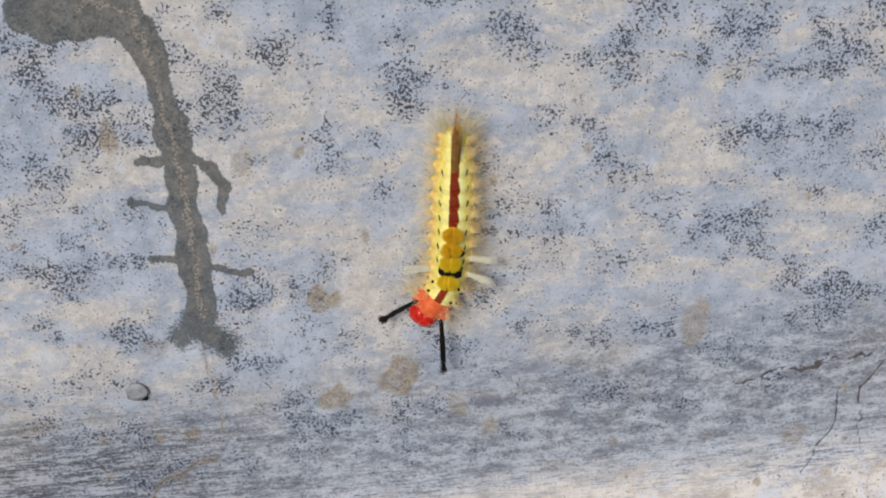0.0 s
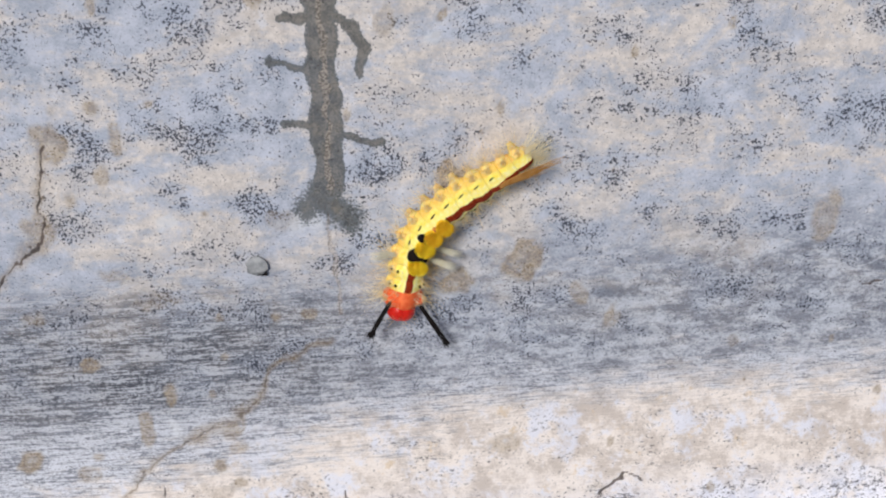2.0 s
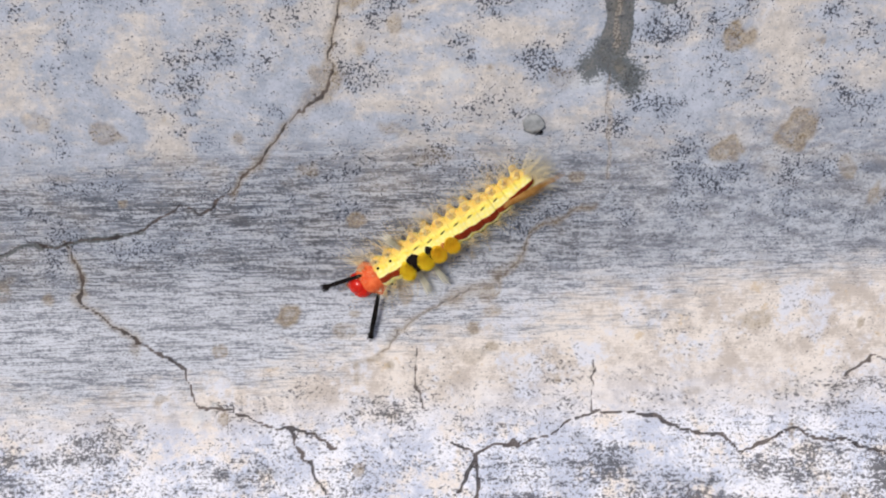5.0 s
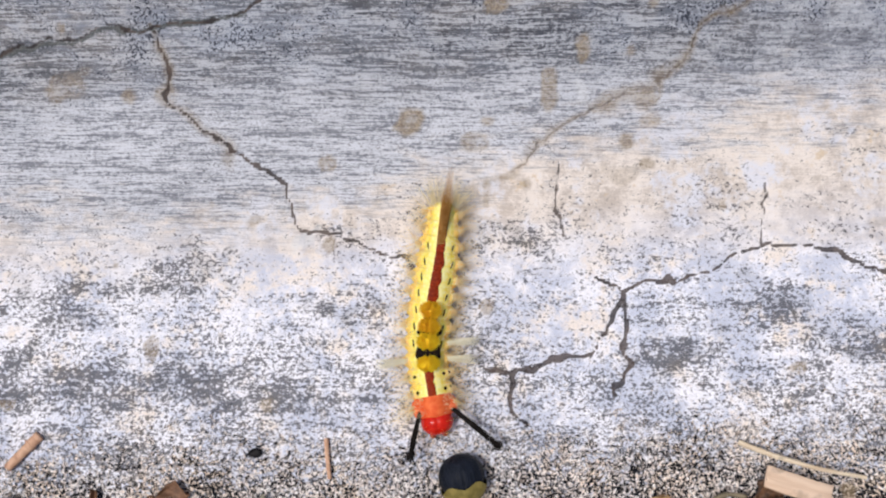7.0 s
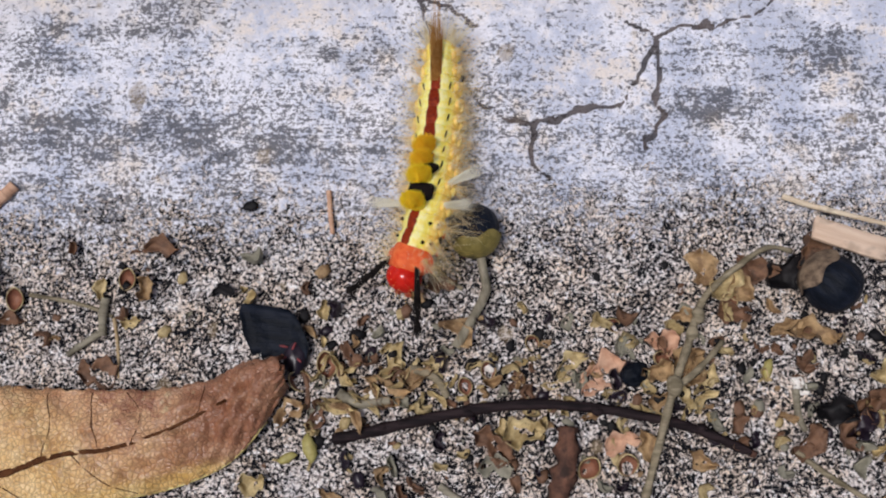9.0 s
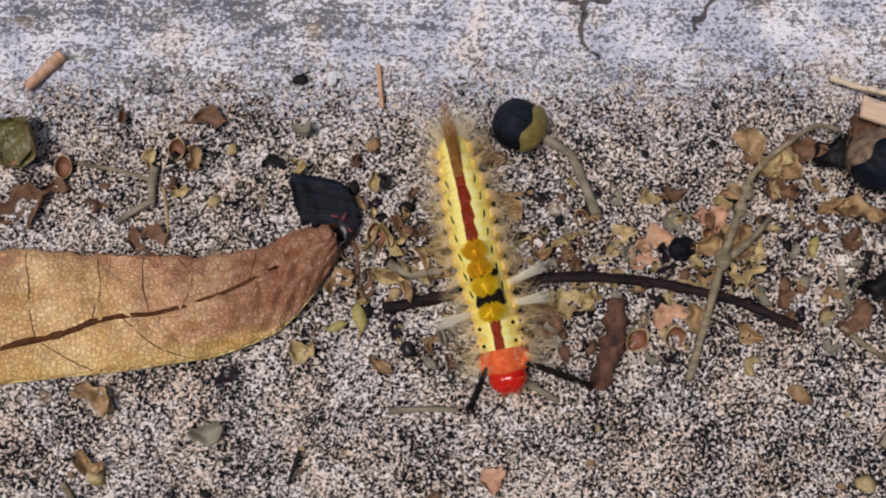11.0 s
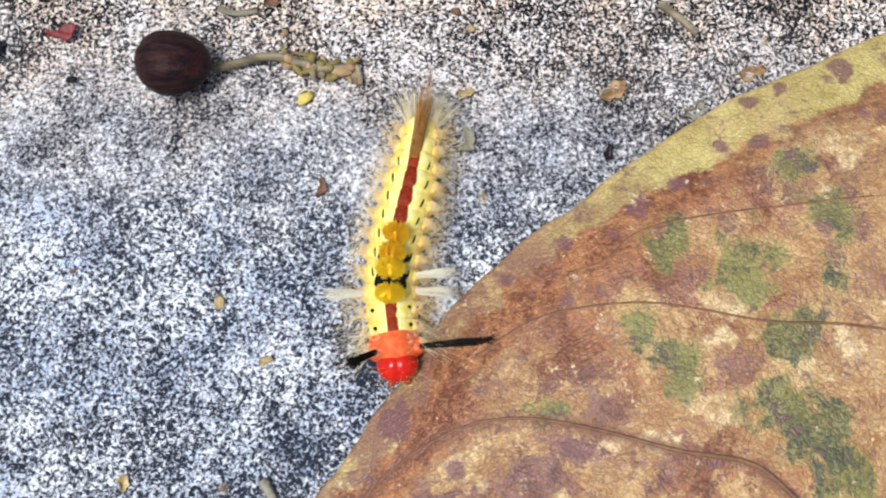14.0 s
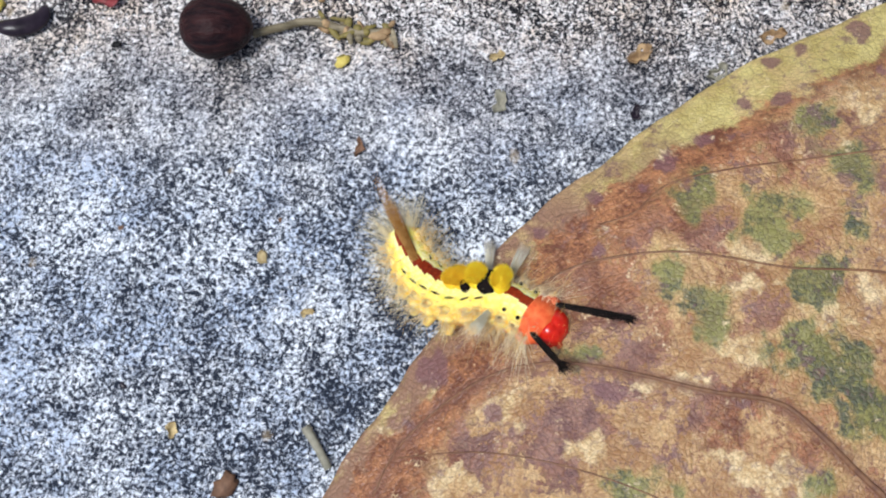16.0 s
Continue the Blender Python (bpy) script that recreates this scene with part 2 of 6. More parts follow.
def body_skin():
    """Skin of a body ring: red middle stripe, pale and yellow bands, orange flanks, by the angle from the back."""
    n = Nodes("caterpillar_skin")
    angle = n.calc("MULTIPLY", n.calc("ABSOLUTE", n.calc("ARCTAN2", n.axis(0), n.axis(2))), 57.3)
    angle = n.calc("ADD", angle, n.calc("MULTIPLY", n.calc("SUBTRACT", n.noise(900, 4, 0.6), 0.5), 20.0))
    fleck = n.noise(1400, 4, 0.6)
    shade = lambda low, high: n.mix(n.span(fleck, 0.3, 0.7), low, high)  # noqa: E731
    cream = shade((0.94, 0.80, 0.16), (0.98, 0.92, 0.46))
    waist = n.span(n.calc("ABSOLUTE", n.axis(1)), 0.0004, 0.0018, 1.2, -1.2)
    colour = n.mix(n.span(n.calc("SUBTRACT", angle, waist), 12.5, 16.0), shade((0.14, 0.010, 0.002), (0.31, 0.036, 0.005)), cream)
    colour = n.mix(n.span(angle, 30.0, 46.0), colour, shade((0.90, 0.70, 0.07), (0.96, 0.86, 0.26)))
    colour = n.mix(n.span(angle, 54.0, 70.0), colour, shade((0.88, 0.54, 0.08), (0.94, 0.70, 0.20)))
    colour = n.mix(n.span(angle, 95.0, 120.0), colour, shade((0.84, 0.42, 0.09), (0.90, 0.58, 0.20)))
    # shade in the creases between rings, put into the skin colour
    crease_shade = n.span(n.calc("ABSOLUTE", n.axis(1)), 0.0011, 0.0018)
    colour = n.mix(n.calc("MULTIPLY", crease_shade, n.span(angle, 16.0, 34.0, 0.0, 0.42)), colour, (0.60, 0.40, 0.06))
    return n.done(colour, 0.6, n.bump(fleck, 0.5, 0.00015), Specular_IOR_Level=0.15, Subsurface_Weight=0.15, Subsurface_Radius=(0.0012, 0.0006, 0.0002))


SKIN = body_skin()
FLANK = plain("flank_yellow", (0.86, 0.62, 0.13), (0.93, 0.78, 0.32), 1100, 0.45, 0.4, Subsurface_Weight=0.2, Subsurface_Radius=(0.0012, 0.0006, 0.0002))
ORANGE = plain("wart_orange", (0.88, 0.56, 0.10), (0.95, 0.74, 0.24), 1500, 0.45, 0.4, Subsurface_Weight=0.25, Subsurface_Radius=(0.0012, 0.0005, 0.0002))
STRIPE = plain("stripe_red", (0.22, 0.018, 0.004), (0.42, 0.055, 0.010), 1300, 0.55, 0.3)
RUST = plain("rust_fold", (0.40, 0.13, 0.02), (0.55, 0.22, 0.03), 1600, 0.6, 0.3)
BLACK_SKIN = plain("black_velvet", (0.008, 0.007, 0.007), (0.016, 0.010, 0.009), 1600, 0.8, 0.2, Specular_IOR_Level=0.05)
TUFT_YELLOW = plain("tuft_yellow", (0.93, 0.62, 0.006), (0.97, 0.78, 0.03), 1600, 0.7, 0.5)
TUFT_ORANGE = plain("tuft_orange", (0.88, 0.50, 0.006), (0.95, 0.66, 0.02), 1600, 0.7, 0.5)
HAIR_PALE = plain("hair_pale", (0.86, 0.72, 0.42), (0.94, 0.86, 0.62), 900, 0.45, 0.0)
HAIR_ORANGE = plain("hair_orange", (0.90, 0.52, 0.10), (0.95, 0.66, 0.22), 900, 0.45, 0.0)
HAIR_WHITE = plain("hair_white", (0.84, 0.80, 0.62), (0.94, 0.91, 0.78), 900, 0.5, 0.0)
HAIR_BROWN = plain("hair_brown", (0.38, 0.17, 0.04), (0.58, 0.32, 0.10), 900, 0.8, 0.0, Specular_IOR_Level=0.05)
HAIR_BLACK = plain("hair_black", (0.010, 0.008, 0.008), (0.022, 0.017, 0.015), 900, 0.7, 0.0, Specular_IOR_Level=0.1)


# ---- building helpers ----
def finish(bm, name, materials, smooth=True):
    mesh = bpy.data.meshes.new(name)
    bmesh.ops.recalc_face_normals(bm, faces=bm.faces)
    bm.to_mesh(mesh)
    bm.free()
    for m in materials if isinstance(materials, (list, tuple)) else (materials,):
        mesh.materials.append(m)
    if smooth:
        mesh.polygons.foreach_set("use_smooth", [True] * len(mesh.polygons))
    return mesh


def part(name, bm, material, parent, label="", m=None):
    """One mesh object under a thing or under a part."""
    ob = new(name, finish(bm, name, material))
    ob.parent = parent
    if m is not None:
        ob.matrix_basis = m
    return tagged(ob, label) if label else ob


def thing(name, label, category, m=None, group=""):
    ob = new(name)
    ob.empty_display_size = 0.002
    if m is not None:
        ob.matrix_basis = m
    return tagged(ob, label, category, group)


def single(name, bm, material, label, category, m=None, group=""):
    ob = new(name, finish(bm, name, material))
    if m is not None:
        ob.matrix_basis = m
    return tagged(ob, label, category, group)


def tube(bm, path, radii, sides=8, index=0, squash=1.0, wobble=0.0):
    """A closed tube along a path of points."""
    path = [Vector(p) for p in path]
    rings, side = [], None
    for i, p in enumerate(path):
        way = (path[min(i + 1, len(path) - 1)] - path[max(i - 1, 0)]).normalized()
        ref = side if side is not None else (Vector((0, 0, 1)) if abs(way.z) < 0.9 else Vector((1, 0, 0))).cross(way)
        side = (ref - way * ref.dot(way)).normalized()
        over = way.cross(side)
        ring = []
        for k in range(sides):
            a = 2 * math.pi * k / sides
            r = radii[i] * (1 + wobble * (random.random() - 0.5))
            ring.append(bm.verts.new(p + side * (math.cos(a) * r) + over * (math.sin(a) * r * squash)))
        rings.append(ring)
    for a, b in zip(rings, rings[1:]):
        for k in range(sides):
            bm.faces.new((a[k], a[(k + 1) % sides], b[(k + 1) % sides], b[k])).material_index = index
    for ring in (rings[0][::-1], rings[-1]):
        bm.faces.new(ring).material_index = index


def ball(bm, centre, size, rows=10, cols=16, index=0, turn=None, lump=0.0):
    """An ellipsoid, slightly uneven if lump is given."""
    m = Matrix.Translation(centre) @ (turn or Matrix()) @ Matrix.Diagonal((*size, 1))
    made = bmesh.ops.create_uvsphere(bm, u_segments=cols, v_segments=rows, radius=1, matrix=m)["verts"]
    for v in made:
        if lump:
            v.co += (v.co - Vector(centre)) * lump * noise.noise(v.co * 900)
    for f in {f for v in made for f in v.link_faces}:
        f.material_index = index


def hair(bm, root, way, length, thick, bend=None, index=0):
    """One tapering hair with three sides."""
    way = Vector(way).normalized()
    bend = Vector(bend) if bend else Vector((0, 0, 0))
    side = way.orthogonal().normalized()
    over = way.cross(side)
    last = None
    for k, (s, w) in enumerate(((0, 1), (0.45, 0.8), (0.8, 0.5))):
        c = Vector(root) + way * (length * s) + bend * (s * s * length)
        ring = [bm.verts.new(c + (side * math.cos(a) + over * math.sin(a)) * thick * w) for a in (0, 2.094, 4.189)]
        if last:
            for i in range(3):
                bm.faces.new((last[i], last[(i + 1) % 3], ring[(i + 1) % 3], ring[i])).material_index = index
        last = ring
    tip = bm.verts.new(Vector(root) + way * length + bend * length)
    for i in range(3):
        bm.faces.new((last[i], last[(i + 1) % 3], tip)).material_index = index


# ---- the concrete: a flat floor that rises in a hollow curve into a sloping kerb ----
def height(x, y):
    """Height of the concrete's surface in metres, for numbers or arrays."""
    y = np.asarray(y, float)
    z = 0.8 * 0.015 * np.logaddexp(0, (y - 0.062) / 0.015) - 0.0004 - 0.0014 * np.exp(-(((y + 0.037) / 0.018) ** 2))
    return np.where(z > 0.10, 0.10 + 0.12 * np.tanh((z - 0.10) / 0.12), z)


def normal_at(x, y):
    e = 1e-4
    return Vector((0, -float(height(x, y + e) - height(x, y - e)) / (2 * e), 1)).normalized()


def on_ground(x, y, turn=0.0, lift=0.0):
    """The pose of a thing that lies on the concrete at x, y (mm), turned round its normal."""
    n = normal_at(x / 1000, y / 1000)
    tilt = Vector((0, 0, 1)).rotation_difference(n).to_matrix().to_4x4()
    at = Vector((x / 1000, y / 1000, float(height(x / 1000, y / 1000)))) + n * (lift / 1000)
    return Matrix.Translation(at) @ tilt @ Matrix.Rotation(radians(turn), 4, "Z")


CRACKS = [  # width in mm, then the line of the crack in mm
    (0.34, [(22.6, 115.0), (20.4, 108.0), (20.1, 105.1), (17.3, 100.8), (8.7, 93.7), (3.8, 89.8), (1.8, 87.4), (-8.0, 84.9), (-14.1, 81.6), (-25.9, 80.4), (-40.7, 78.7), (-55.8, 75.7)]),
    (0.28, [(-27.8, 80.4), (-25.6, 73.0), (-22.4, 68.4), (-17.2, 63.8), (-11.8, 61.4), (-8.3, 59.0), (-6.9, 53.2), (1.1, 50.3), (8.6, 46.8), (12.6, 41.4), (16.2, 36.0), (21.6, 31.1), (25.6, 30.9)]),
    (0.36, [(25.6, 30.9), (32.6, 32.6), (38.2, 35.0), (42.8, 43.3), (49.8, 45.7), (57.9, 47.2), (64.4, 50.1), (70.9, 50.3), (78.0, 48.6), (83.0, 47.1), (91.0, 44.8), (96.6, 45.6), (110.0, 44.8), (120.2, 41.8), (127.4, 42.0), (134.2, 39.1)]),
    (0.26, [(43.0, 43.5), (43.2, 36.3), (43.8, 32.0), (42.0, 28.5)]),
    (0.34, [(25.7, 30.7), (26.5, 26.9), (27.8, 23.1)]),
    (0.34, [(42.4, 43.6), (41.8, 44.4), (39.2, 45.6)]),
    (0.16, [(63.9, 60.7), (64.3, 54.1), (64.9, 50.1)]),
    (0.24, [(65.5, 105.0), (65.6, 98.4), (65.6, 93.1), (66.9, 87.6), (63.2, 85.1), (59.5, 83.1), (52.9, 80.1), (51.2, 76.3), (47.4, 73.2), (36.7, 69.6), (29.7, 65.0), (25.8, 61.8)]),
    (0.24, [(180.0, 91.0), (170.4, 89.8), (155.3, 89.3)]),
    (0.26, [(181.0, 89.0), (179.0, 85.2), (178.8, 74.5)]),
    (0.24, [(175.0, 86.0), (173.1, 80.9), (168.3, 72.5)]),
    (0.18, [(110.0, 55.0), (114.5, 59.5), (118.0, 58.0)]),
    (0.16, [(32.5, 62.5), (32.0, 57.0), (34.5, 51.0)]),
    (0.20, [(8.6, 46.8), (13.0, 45.5), (18.0, 44.0)]),
]
DAMP = [  # dark dirt that has crept along a crack and its twigs: half width in mm, softness, line
    (2.6, 1.4, [(50.0, 146.6), (54.4, 145.9), (59.1, 145.9), (63.8, 145.6)]),
    (2.2, 1.1, [(63.8, 145.6), (65.8, 142.6), (67.0, 138.0), (67.5, 133.2), (67.5, 128.3), (66.9, 123.3), (66.6, 118.0), (66.7, 112.5), (66.2, 107.9)]),
    (0.8, 0.8, [(68.6, 129.0), (71.5, 126.6), (73.2, 124.3), (72.2, 121.8)]),
    (0.55, 0.7, [(65.9, 128.1), (63.0, 128.3), (60.7, 127.8)]),
    (0.35, 0.7, [(66.2, 122.2), (58.6, 122.8)]),
    (0.5, 0.8, [(66.6, 114.1), (71.3, 113.1), (75.3, 112.8)]),
    (0.4, 0.7, [(65.5, 115.0), (60.2, 115.4)]),
    (2.0, 6.0, [(61.8, 104.4), (64.0, 105.6), (66.5, 104.6), (70.4, 102.8)]),
    (0.35, 1.1, [(-14.1, 81.6), (-32.0, 79.6), (-55.8, 75.7)]),
]
SEAMS = [  # the thin open crack within the dirt, and where it goes on below
    [(58.0, 146.2), (63.8, 145.8), (65.8, 142.6), (67.0, 138.0), (67.3, 133.2), (67.3, 128.3), (66.9, 123.3), (66.5, 118.0), (66.7, 112.5), (66.0, 106.9)],
    [(65.4, 103.5), (66.1, 99.1), (65.7, 94.7), (66.6, 89.1)],
]
PATCHES_HIGH = [  # patches of black lichen specks on the slope: x, y, half width, half height in mm
    (56.5, 135.4, 6.5, 4.1), (48.6, 139.9, 3.9, 2.6), (71.8, 142.9, 4.8, 3.8), (83.5, 140.8, 4.8, 2.6), (89.7, 138.4, 3.3, 2.6), (118.0, 141.1, 5.0, 3.2),
    (141.4, 138.3, 9.4, 3.9), (155.4, 134.6, 5.2, 4.1), (168.1, 136.5, 6.1, 3.4), (155.4, 124.8, 5.4, 3.6), (147.1, 113.2, 4.7, 3.2), (159.4, 112.2, 5.7, 3.2),
    (127.8, 126.8, 5.3, 2.1), (131.4, 121.4, 3.6, 2.2), (53.2, 125.1, 6.7, 4.4), (74.4, 110.3, 4.5, 3.2), (102.5, 134.2, 4.2, 2.7), (115.3, 121.1, 3.6, 4.4),
]
PATCHES_LOW = [
    (169.6, 120.0, 6.5, 3.1), (168.1, 101.5, 7.9, 5.2), (75.3, 136.1, 3.1, 5.9), (91.2, 125.9, 4.3, 2.2), (130.4, 98.7, 3.9, 1.7), (134.8, 134.0, 4.3, 2.0),
    (31.4, 115.3, 6.9, 2.4), (48.0, 115.4, 7.9, 4.1), (14.2, 116.0, 6.9, 3.2), (29.2, 104.5, 7.6, 2.9), (41.2, 105.6, 4.0, 2.2), (53.8, 105.1, 5.0, 2.6), (8.7, 105.4, 4.4, 3.4),
]
STAINS = [  # brown blots: x, y, half width, half height in mm, strength
    (85.3, 107.3, 3.6, 2.1, 0.85), (96.8, 95.2, 3.3, 2.5, 0.85), (85.5, 92.0, 4.0, 1.8, 0.8), (85.1, 125.4, 1.0, 0.9, 0.4),
    (85.6, 128.3, 0.9, 0.7, 0.9), (147.9, 99.0, 2.3, 3.1, 0.6), (112.3, 85.3, 2.1, 2.3, 0.7), (166.0, 78.7, 2.5, 1.5, 0.5),
    (10.1, 68.8, 2.2, 2.0, 0.9), (22.8, 82.8, 2.0, 1.3, 0.8), (-13.5, 53.2, 1.7, 1.3, 0.55), (92.5, 64.8, 2.2, 2.0, 0.6),
    (-41.5, 71.7, 3.3, 2.1, 0.55), (-18.3, 96.1, 2.9, 1.5, 0.65), (36.4, 77.8, 1.6, 1.3, 0.8),
    (23.6, 115.2, 2.9, 2.0, 0.8), (14.4, 90.9, 2.4, 1.8, 0.45), (-40.0, 97.0, 2.6, 3.0, 0.5), (-30.0, 97.5, 2.4, 1.6, 0.5),
    (42.8, 60.3, 2.4, 1.3, 0.4), (19.0, 104.0, 2.6, 2.2, 0.65), (106.0, 90.0, 1.8, 1.3, 0.6), (66.6, 112.0, 1.2, 1.0, 0.4),
    (20.5, 65.5, 1.8, 1.3, 0.6), (25.0, 61.0, 2.0, 1.3, 0.6), (82.0, 53.4, 2.2, 1.1, 0.4), (134.0, 81.0, 1.9, 1.3, 0.4),
    (36.0, 92.0, 4.5, 1.1, 0.4), (30.0, 96.5, 2.8, 1.0, 0.45), (47.0, 69.0, 1.6, 1.2, 0.6), (58.0, 103.0, 2.0, 1.6, 0.4), (76.8, 127.0, 1.8, 1.8, 0.45),
]
LICHEN_AND_DARK = [  # dark lichen on the pale foot; the last three darken the ground by the large leaf: x, y, half width, half height in mm
    (-23.5, 46.0, 9, 4.5), (-45.0, 42.0, 9, 5), (66.0, 42.0, 7, 4), (79.0, 36.0, 8, 4), (107.0, 53.0, 9, 4), (-30.0, 29.0, 16, 3.5), (-8.0, 28.0, 10, 3),
    (12.0, 68.0, 1, 1), (100.0, 41.0, 9, 4), (122.0, 40.0, 10, 4), (26.0, 52.0, 5, 3), (52.0, 33.0, 9, 3), (2.0, 40.0, 7, 3), (-52.0, 30.0, 8, 6), (14.0, -89.0, 8, 5), (20.0, -80.0, 5, 5), (2.0, -98.0, 8, 5),
]
PALE_MARKS = [(84.9, 125.0, 1.2, 1.0), (40.0, 103.0, 2.2, 1.6), (-6.0, 52.0, 2.5, 1.5), (66.8, 127.8, 1.0, 0.7), (35.0, 73.0, 1.3, 2.2), (61.0, 103.0, 3.0, 2.2)]


def along(px, py, line):
    """Distance in mm of many points from a line."""
    best = np.full(px.shape, 1e9)
    for (ax, ay), (bx, by) in zip(line, line[1:]):
        dx, dy = bx - ax, by - ay
        s = np.clip(((px - ax) * dx + (py - ay) * dy) / (dx * dx + dy * dy), 0, 1)
        best = np.minimum(best, np.hypot(px - ax - s * dx, py - ay - s * dy))
    return best


def ripple(px, py, size, seed):
    """Smooth random unevenness with bumps of about that size (mm)."""
    table = np.random.RandomState(seed).normal(0, 1.4, (64, 64))
    u, v = px / size + 31.7, py / size + 17.3
    iu, iv = np.floor(u).astype(int), np.floor(v).astype(int)
    fu, fv = u - iu, v - iv
    fu, fv = fu * fu * (3 - 2 * fu), fv * fv * (3 - 2 * fv)
    a, b, c, e = table[iu % 64, iv % 64], table[(iu + 1) % 64, iv % 64], table[iu % 64, (iv + 1) % 64], table[(iu + 1) % 64, (iv + 1) % 64]
    return (a * (1 - fu) + b * fu) * (1 - fv) + (c * (1 - fu) + e * fu) * fv


def build_ground():
    """One sheet: fine where it is seen near, ever coarser out to the horizon."""
    far = [0.004 * 1.45 ** k for k in range(1, 26)]
    reach = np.cumsum(far)
    xs = np.concatenate([(-0.062 - reach)[::-1], np.arange(-0.062, 0.190, 0.0004), 0.190 + reach])
    ys = np.concatenate([(-0.118 - reach)[::-1], np.arange(-0.118, 0.156, 0.0004), 0.156 + reach])
    gx, gy = np.meshgrid(xs, ys)
    gz = height(gx, gy)
    px, py = gx * 1000, gy * 1000
    near = (px > -65) & (px < 192) & (py > -128) & (py < 165)
    qx, qy = px[near], py[near]
    jx, jy = qx + 0.55 * ripple(qx, qy, 4.5, 1) + 0.20 * ripple(qx, qy, 1.5, 3) + 0.08 * ripple(qx, qy, 0.7, 21), qy + 0.55 * ripple(qx, qy, 4.5, 2) + 0.20 * ripple(qx, qy, 1.5, 4) + 0.08 * ripple(qx, qy, 0.7, 22)
    crack, damp, stain, mark, lichen_and_dark, seam, patch = (np.zeros(qx.shape) for _ in range(7))
    lx, ly = qx + 0.6 * (jx - qx), qy + 0.6 * (jy - qy)
    for x, y, a, b in LICHEN_AND_DARK:
        d = np.hypot((qx - x) / a, (qy - y) / b) + 0.25 * ripple(qx, qy, 3.0, 41) + 0.15 * ripple(qx, qy, 1.2, 42)
        lichen_and_dark = np.maximum(lichen_and_dark, np.clip((1.15 - d) / 0.7, 0, 1))
    for w, line in CRACKS:
        d = along(jx, jy, line)
        wide = 0.62 * w * (0.95 + 0.13 * ripple(qx, qy, 4.0, 8))
        crack = np.maximum(crack, np.clip(1.5 - d / np.maximum(wide, 0.29), 0, 1) * (0.95 if line[0][1] < 50 else 0.46 if line[0][0] == 65.5 else 0.72 if line[0][0] == -27.8 else 0.60))
    for w, blur, line in DAMP:
        d = along(lx, ly, line)
        damp = np.maximum(damp, np.clip((w * (1 + 0.12 * ripple(qx, qy, 3.0, 9)) - d) / blur + 0.5, 0, 1))
    for line in SEAMS:
        seam = np.maximum(seam, np.clip(1.5 - along(jx, jy, line) / 0.45, 0, 1))
    for x, y, a, b in PATCHES_HIGH + PATCHES_LOW:
        d = np.hypot((qx - x) / a, (qy - y) / b) + 0.16 * ripple(qx, qy, 2.6, 51) + 0.12 * ripple(qx, qy, 1.1, 52)
        patch = np.maximum(patch, np.clip((1.4 - d) / 0.9, 0, 1))
    for w, line in ((1.3, CRACKS[0][1][:7]), (0.8, CRACKS[7][1][4:]), (0.9, CRACKS[1][1][:4])):
        d = along(jx, jy, line) * (1 + 0.35 * ripple(qx, qy, 3.0, 31))
        stain = np.maximum(stain, 0.55 * np.clip(1.1 - d / w, 0, 1))
    for x, y, a, b, s in STAINS:
        d = np.hypot((jx - x) / a, (jy - y) / b) + 0.16 * ripple(qx, qy, 1.6, 11)
        stain = np.maximum(stain, s * np.clip((1.12 - d) / 0.40, 0, 1) * (0.55 + 0.45 * np.clip(d, 0, 1)))
    for x, y, a, b in PALE_MARKS:
        d = np.hypot((jx - x) / a, (jy - y) / b) + 0.2 * ripple(qx, qy, 1.4, 12)
        mark = np.maximum(mark, np.clip((1.0 - d) / 0.3, 0, 1))
    uneven = 0.00022 * ripple(qx, qy, 14, 5) + 0.00007 * ripple(qx, qy, 2.5, 6)
    uneven += np.clip((30 - qy) / 15, 0, 1) * 0.00006 * ripple(qx, qy, 0.9, 7)
    gz[near] += uneven - 0.00035 * crack - 0.00008 * damp
    ny, nx = gx.shape
    mesh = bpy.data.meshes.new("ground")
    idx = np.arange(ny * nx).reshape(ny, nx)
    quads = np.stack([idx[:-1, :-1], idx[:-1, 1:], idx[1:, 1:], idx[1:, :-1]], -1).reshape(-1, 4)
    mesh.vertices.add(ny * nx)
    mesh.vertices.foreach_set("co", np.stack([gx, gy, gz], -1).ravel())
    mesh.loops.add(quads.size)
    mesh.loops.foreach_set("vertex_index", quads.ravel())
    mesh.polygons.add(len(quads))
    mesh.polygons.foreach_set("loop_start", np.arange(0, quads.size, 4))
    mesh.polygons.foreach_set("use_smooth", np.ones(len(quads), bool))
    for name, values in (("crack", crack), ("damp", damp), ("stain", stain), ("pale_mark", mark), ("lichen_and_dark", lichen_and_dark), ("seam", seam), ("patch", patch)):
        whole = np.zeros(ny * nx)
        whole[near.ravel()] = values
        mesh.attributes.new(name, "FLOAT", "POINT").data.foreach_set("value", whole)
    mesh.update(calc_edges=True)
    mesh.materials.append(CONCRETE)
    tagged(new("ground", mesh), "speckled weathered grey concrete floor curving into a sloping kerb", "concrete ground", kind="structure")


build_ground()


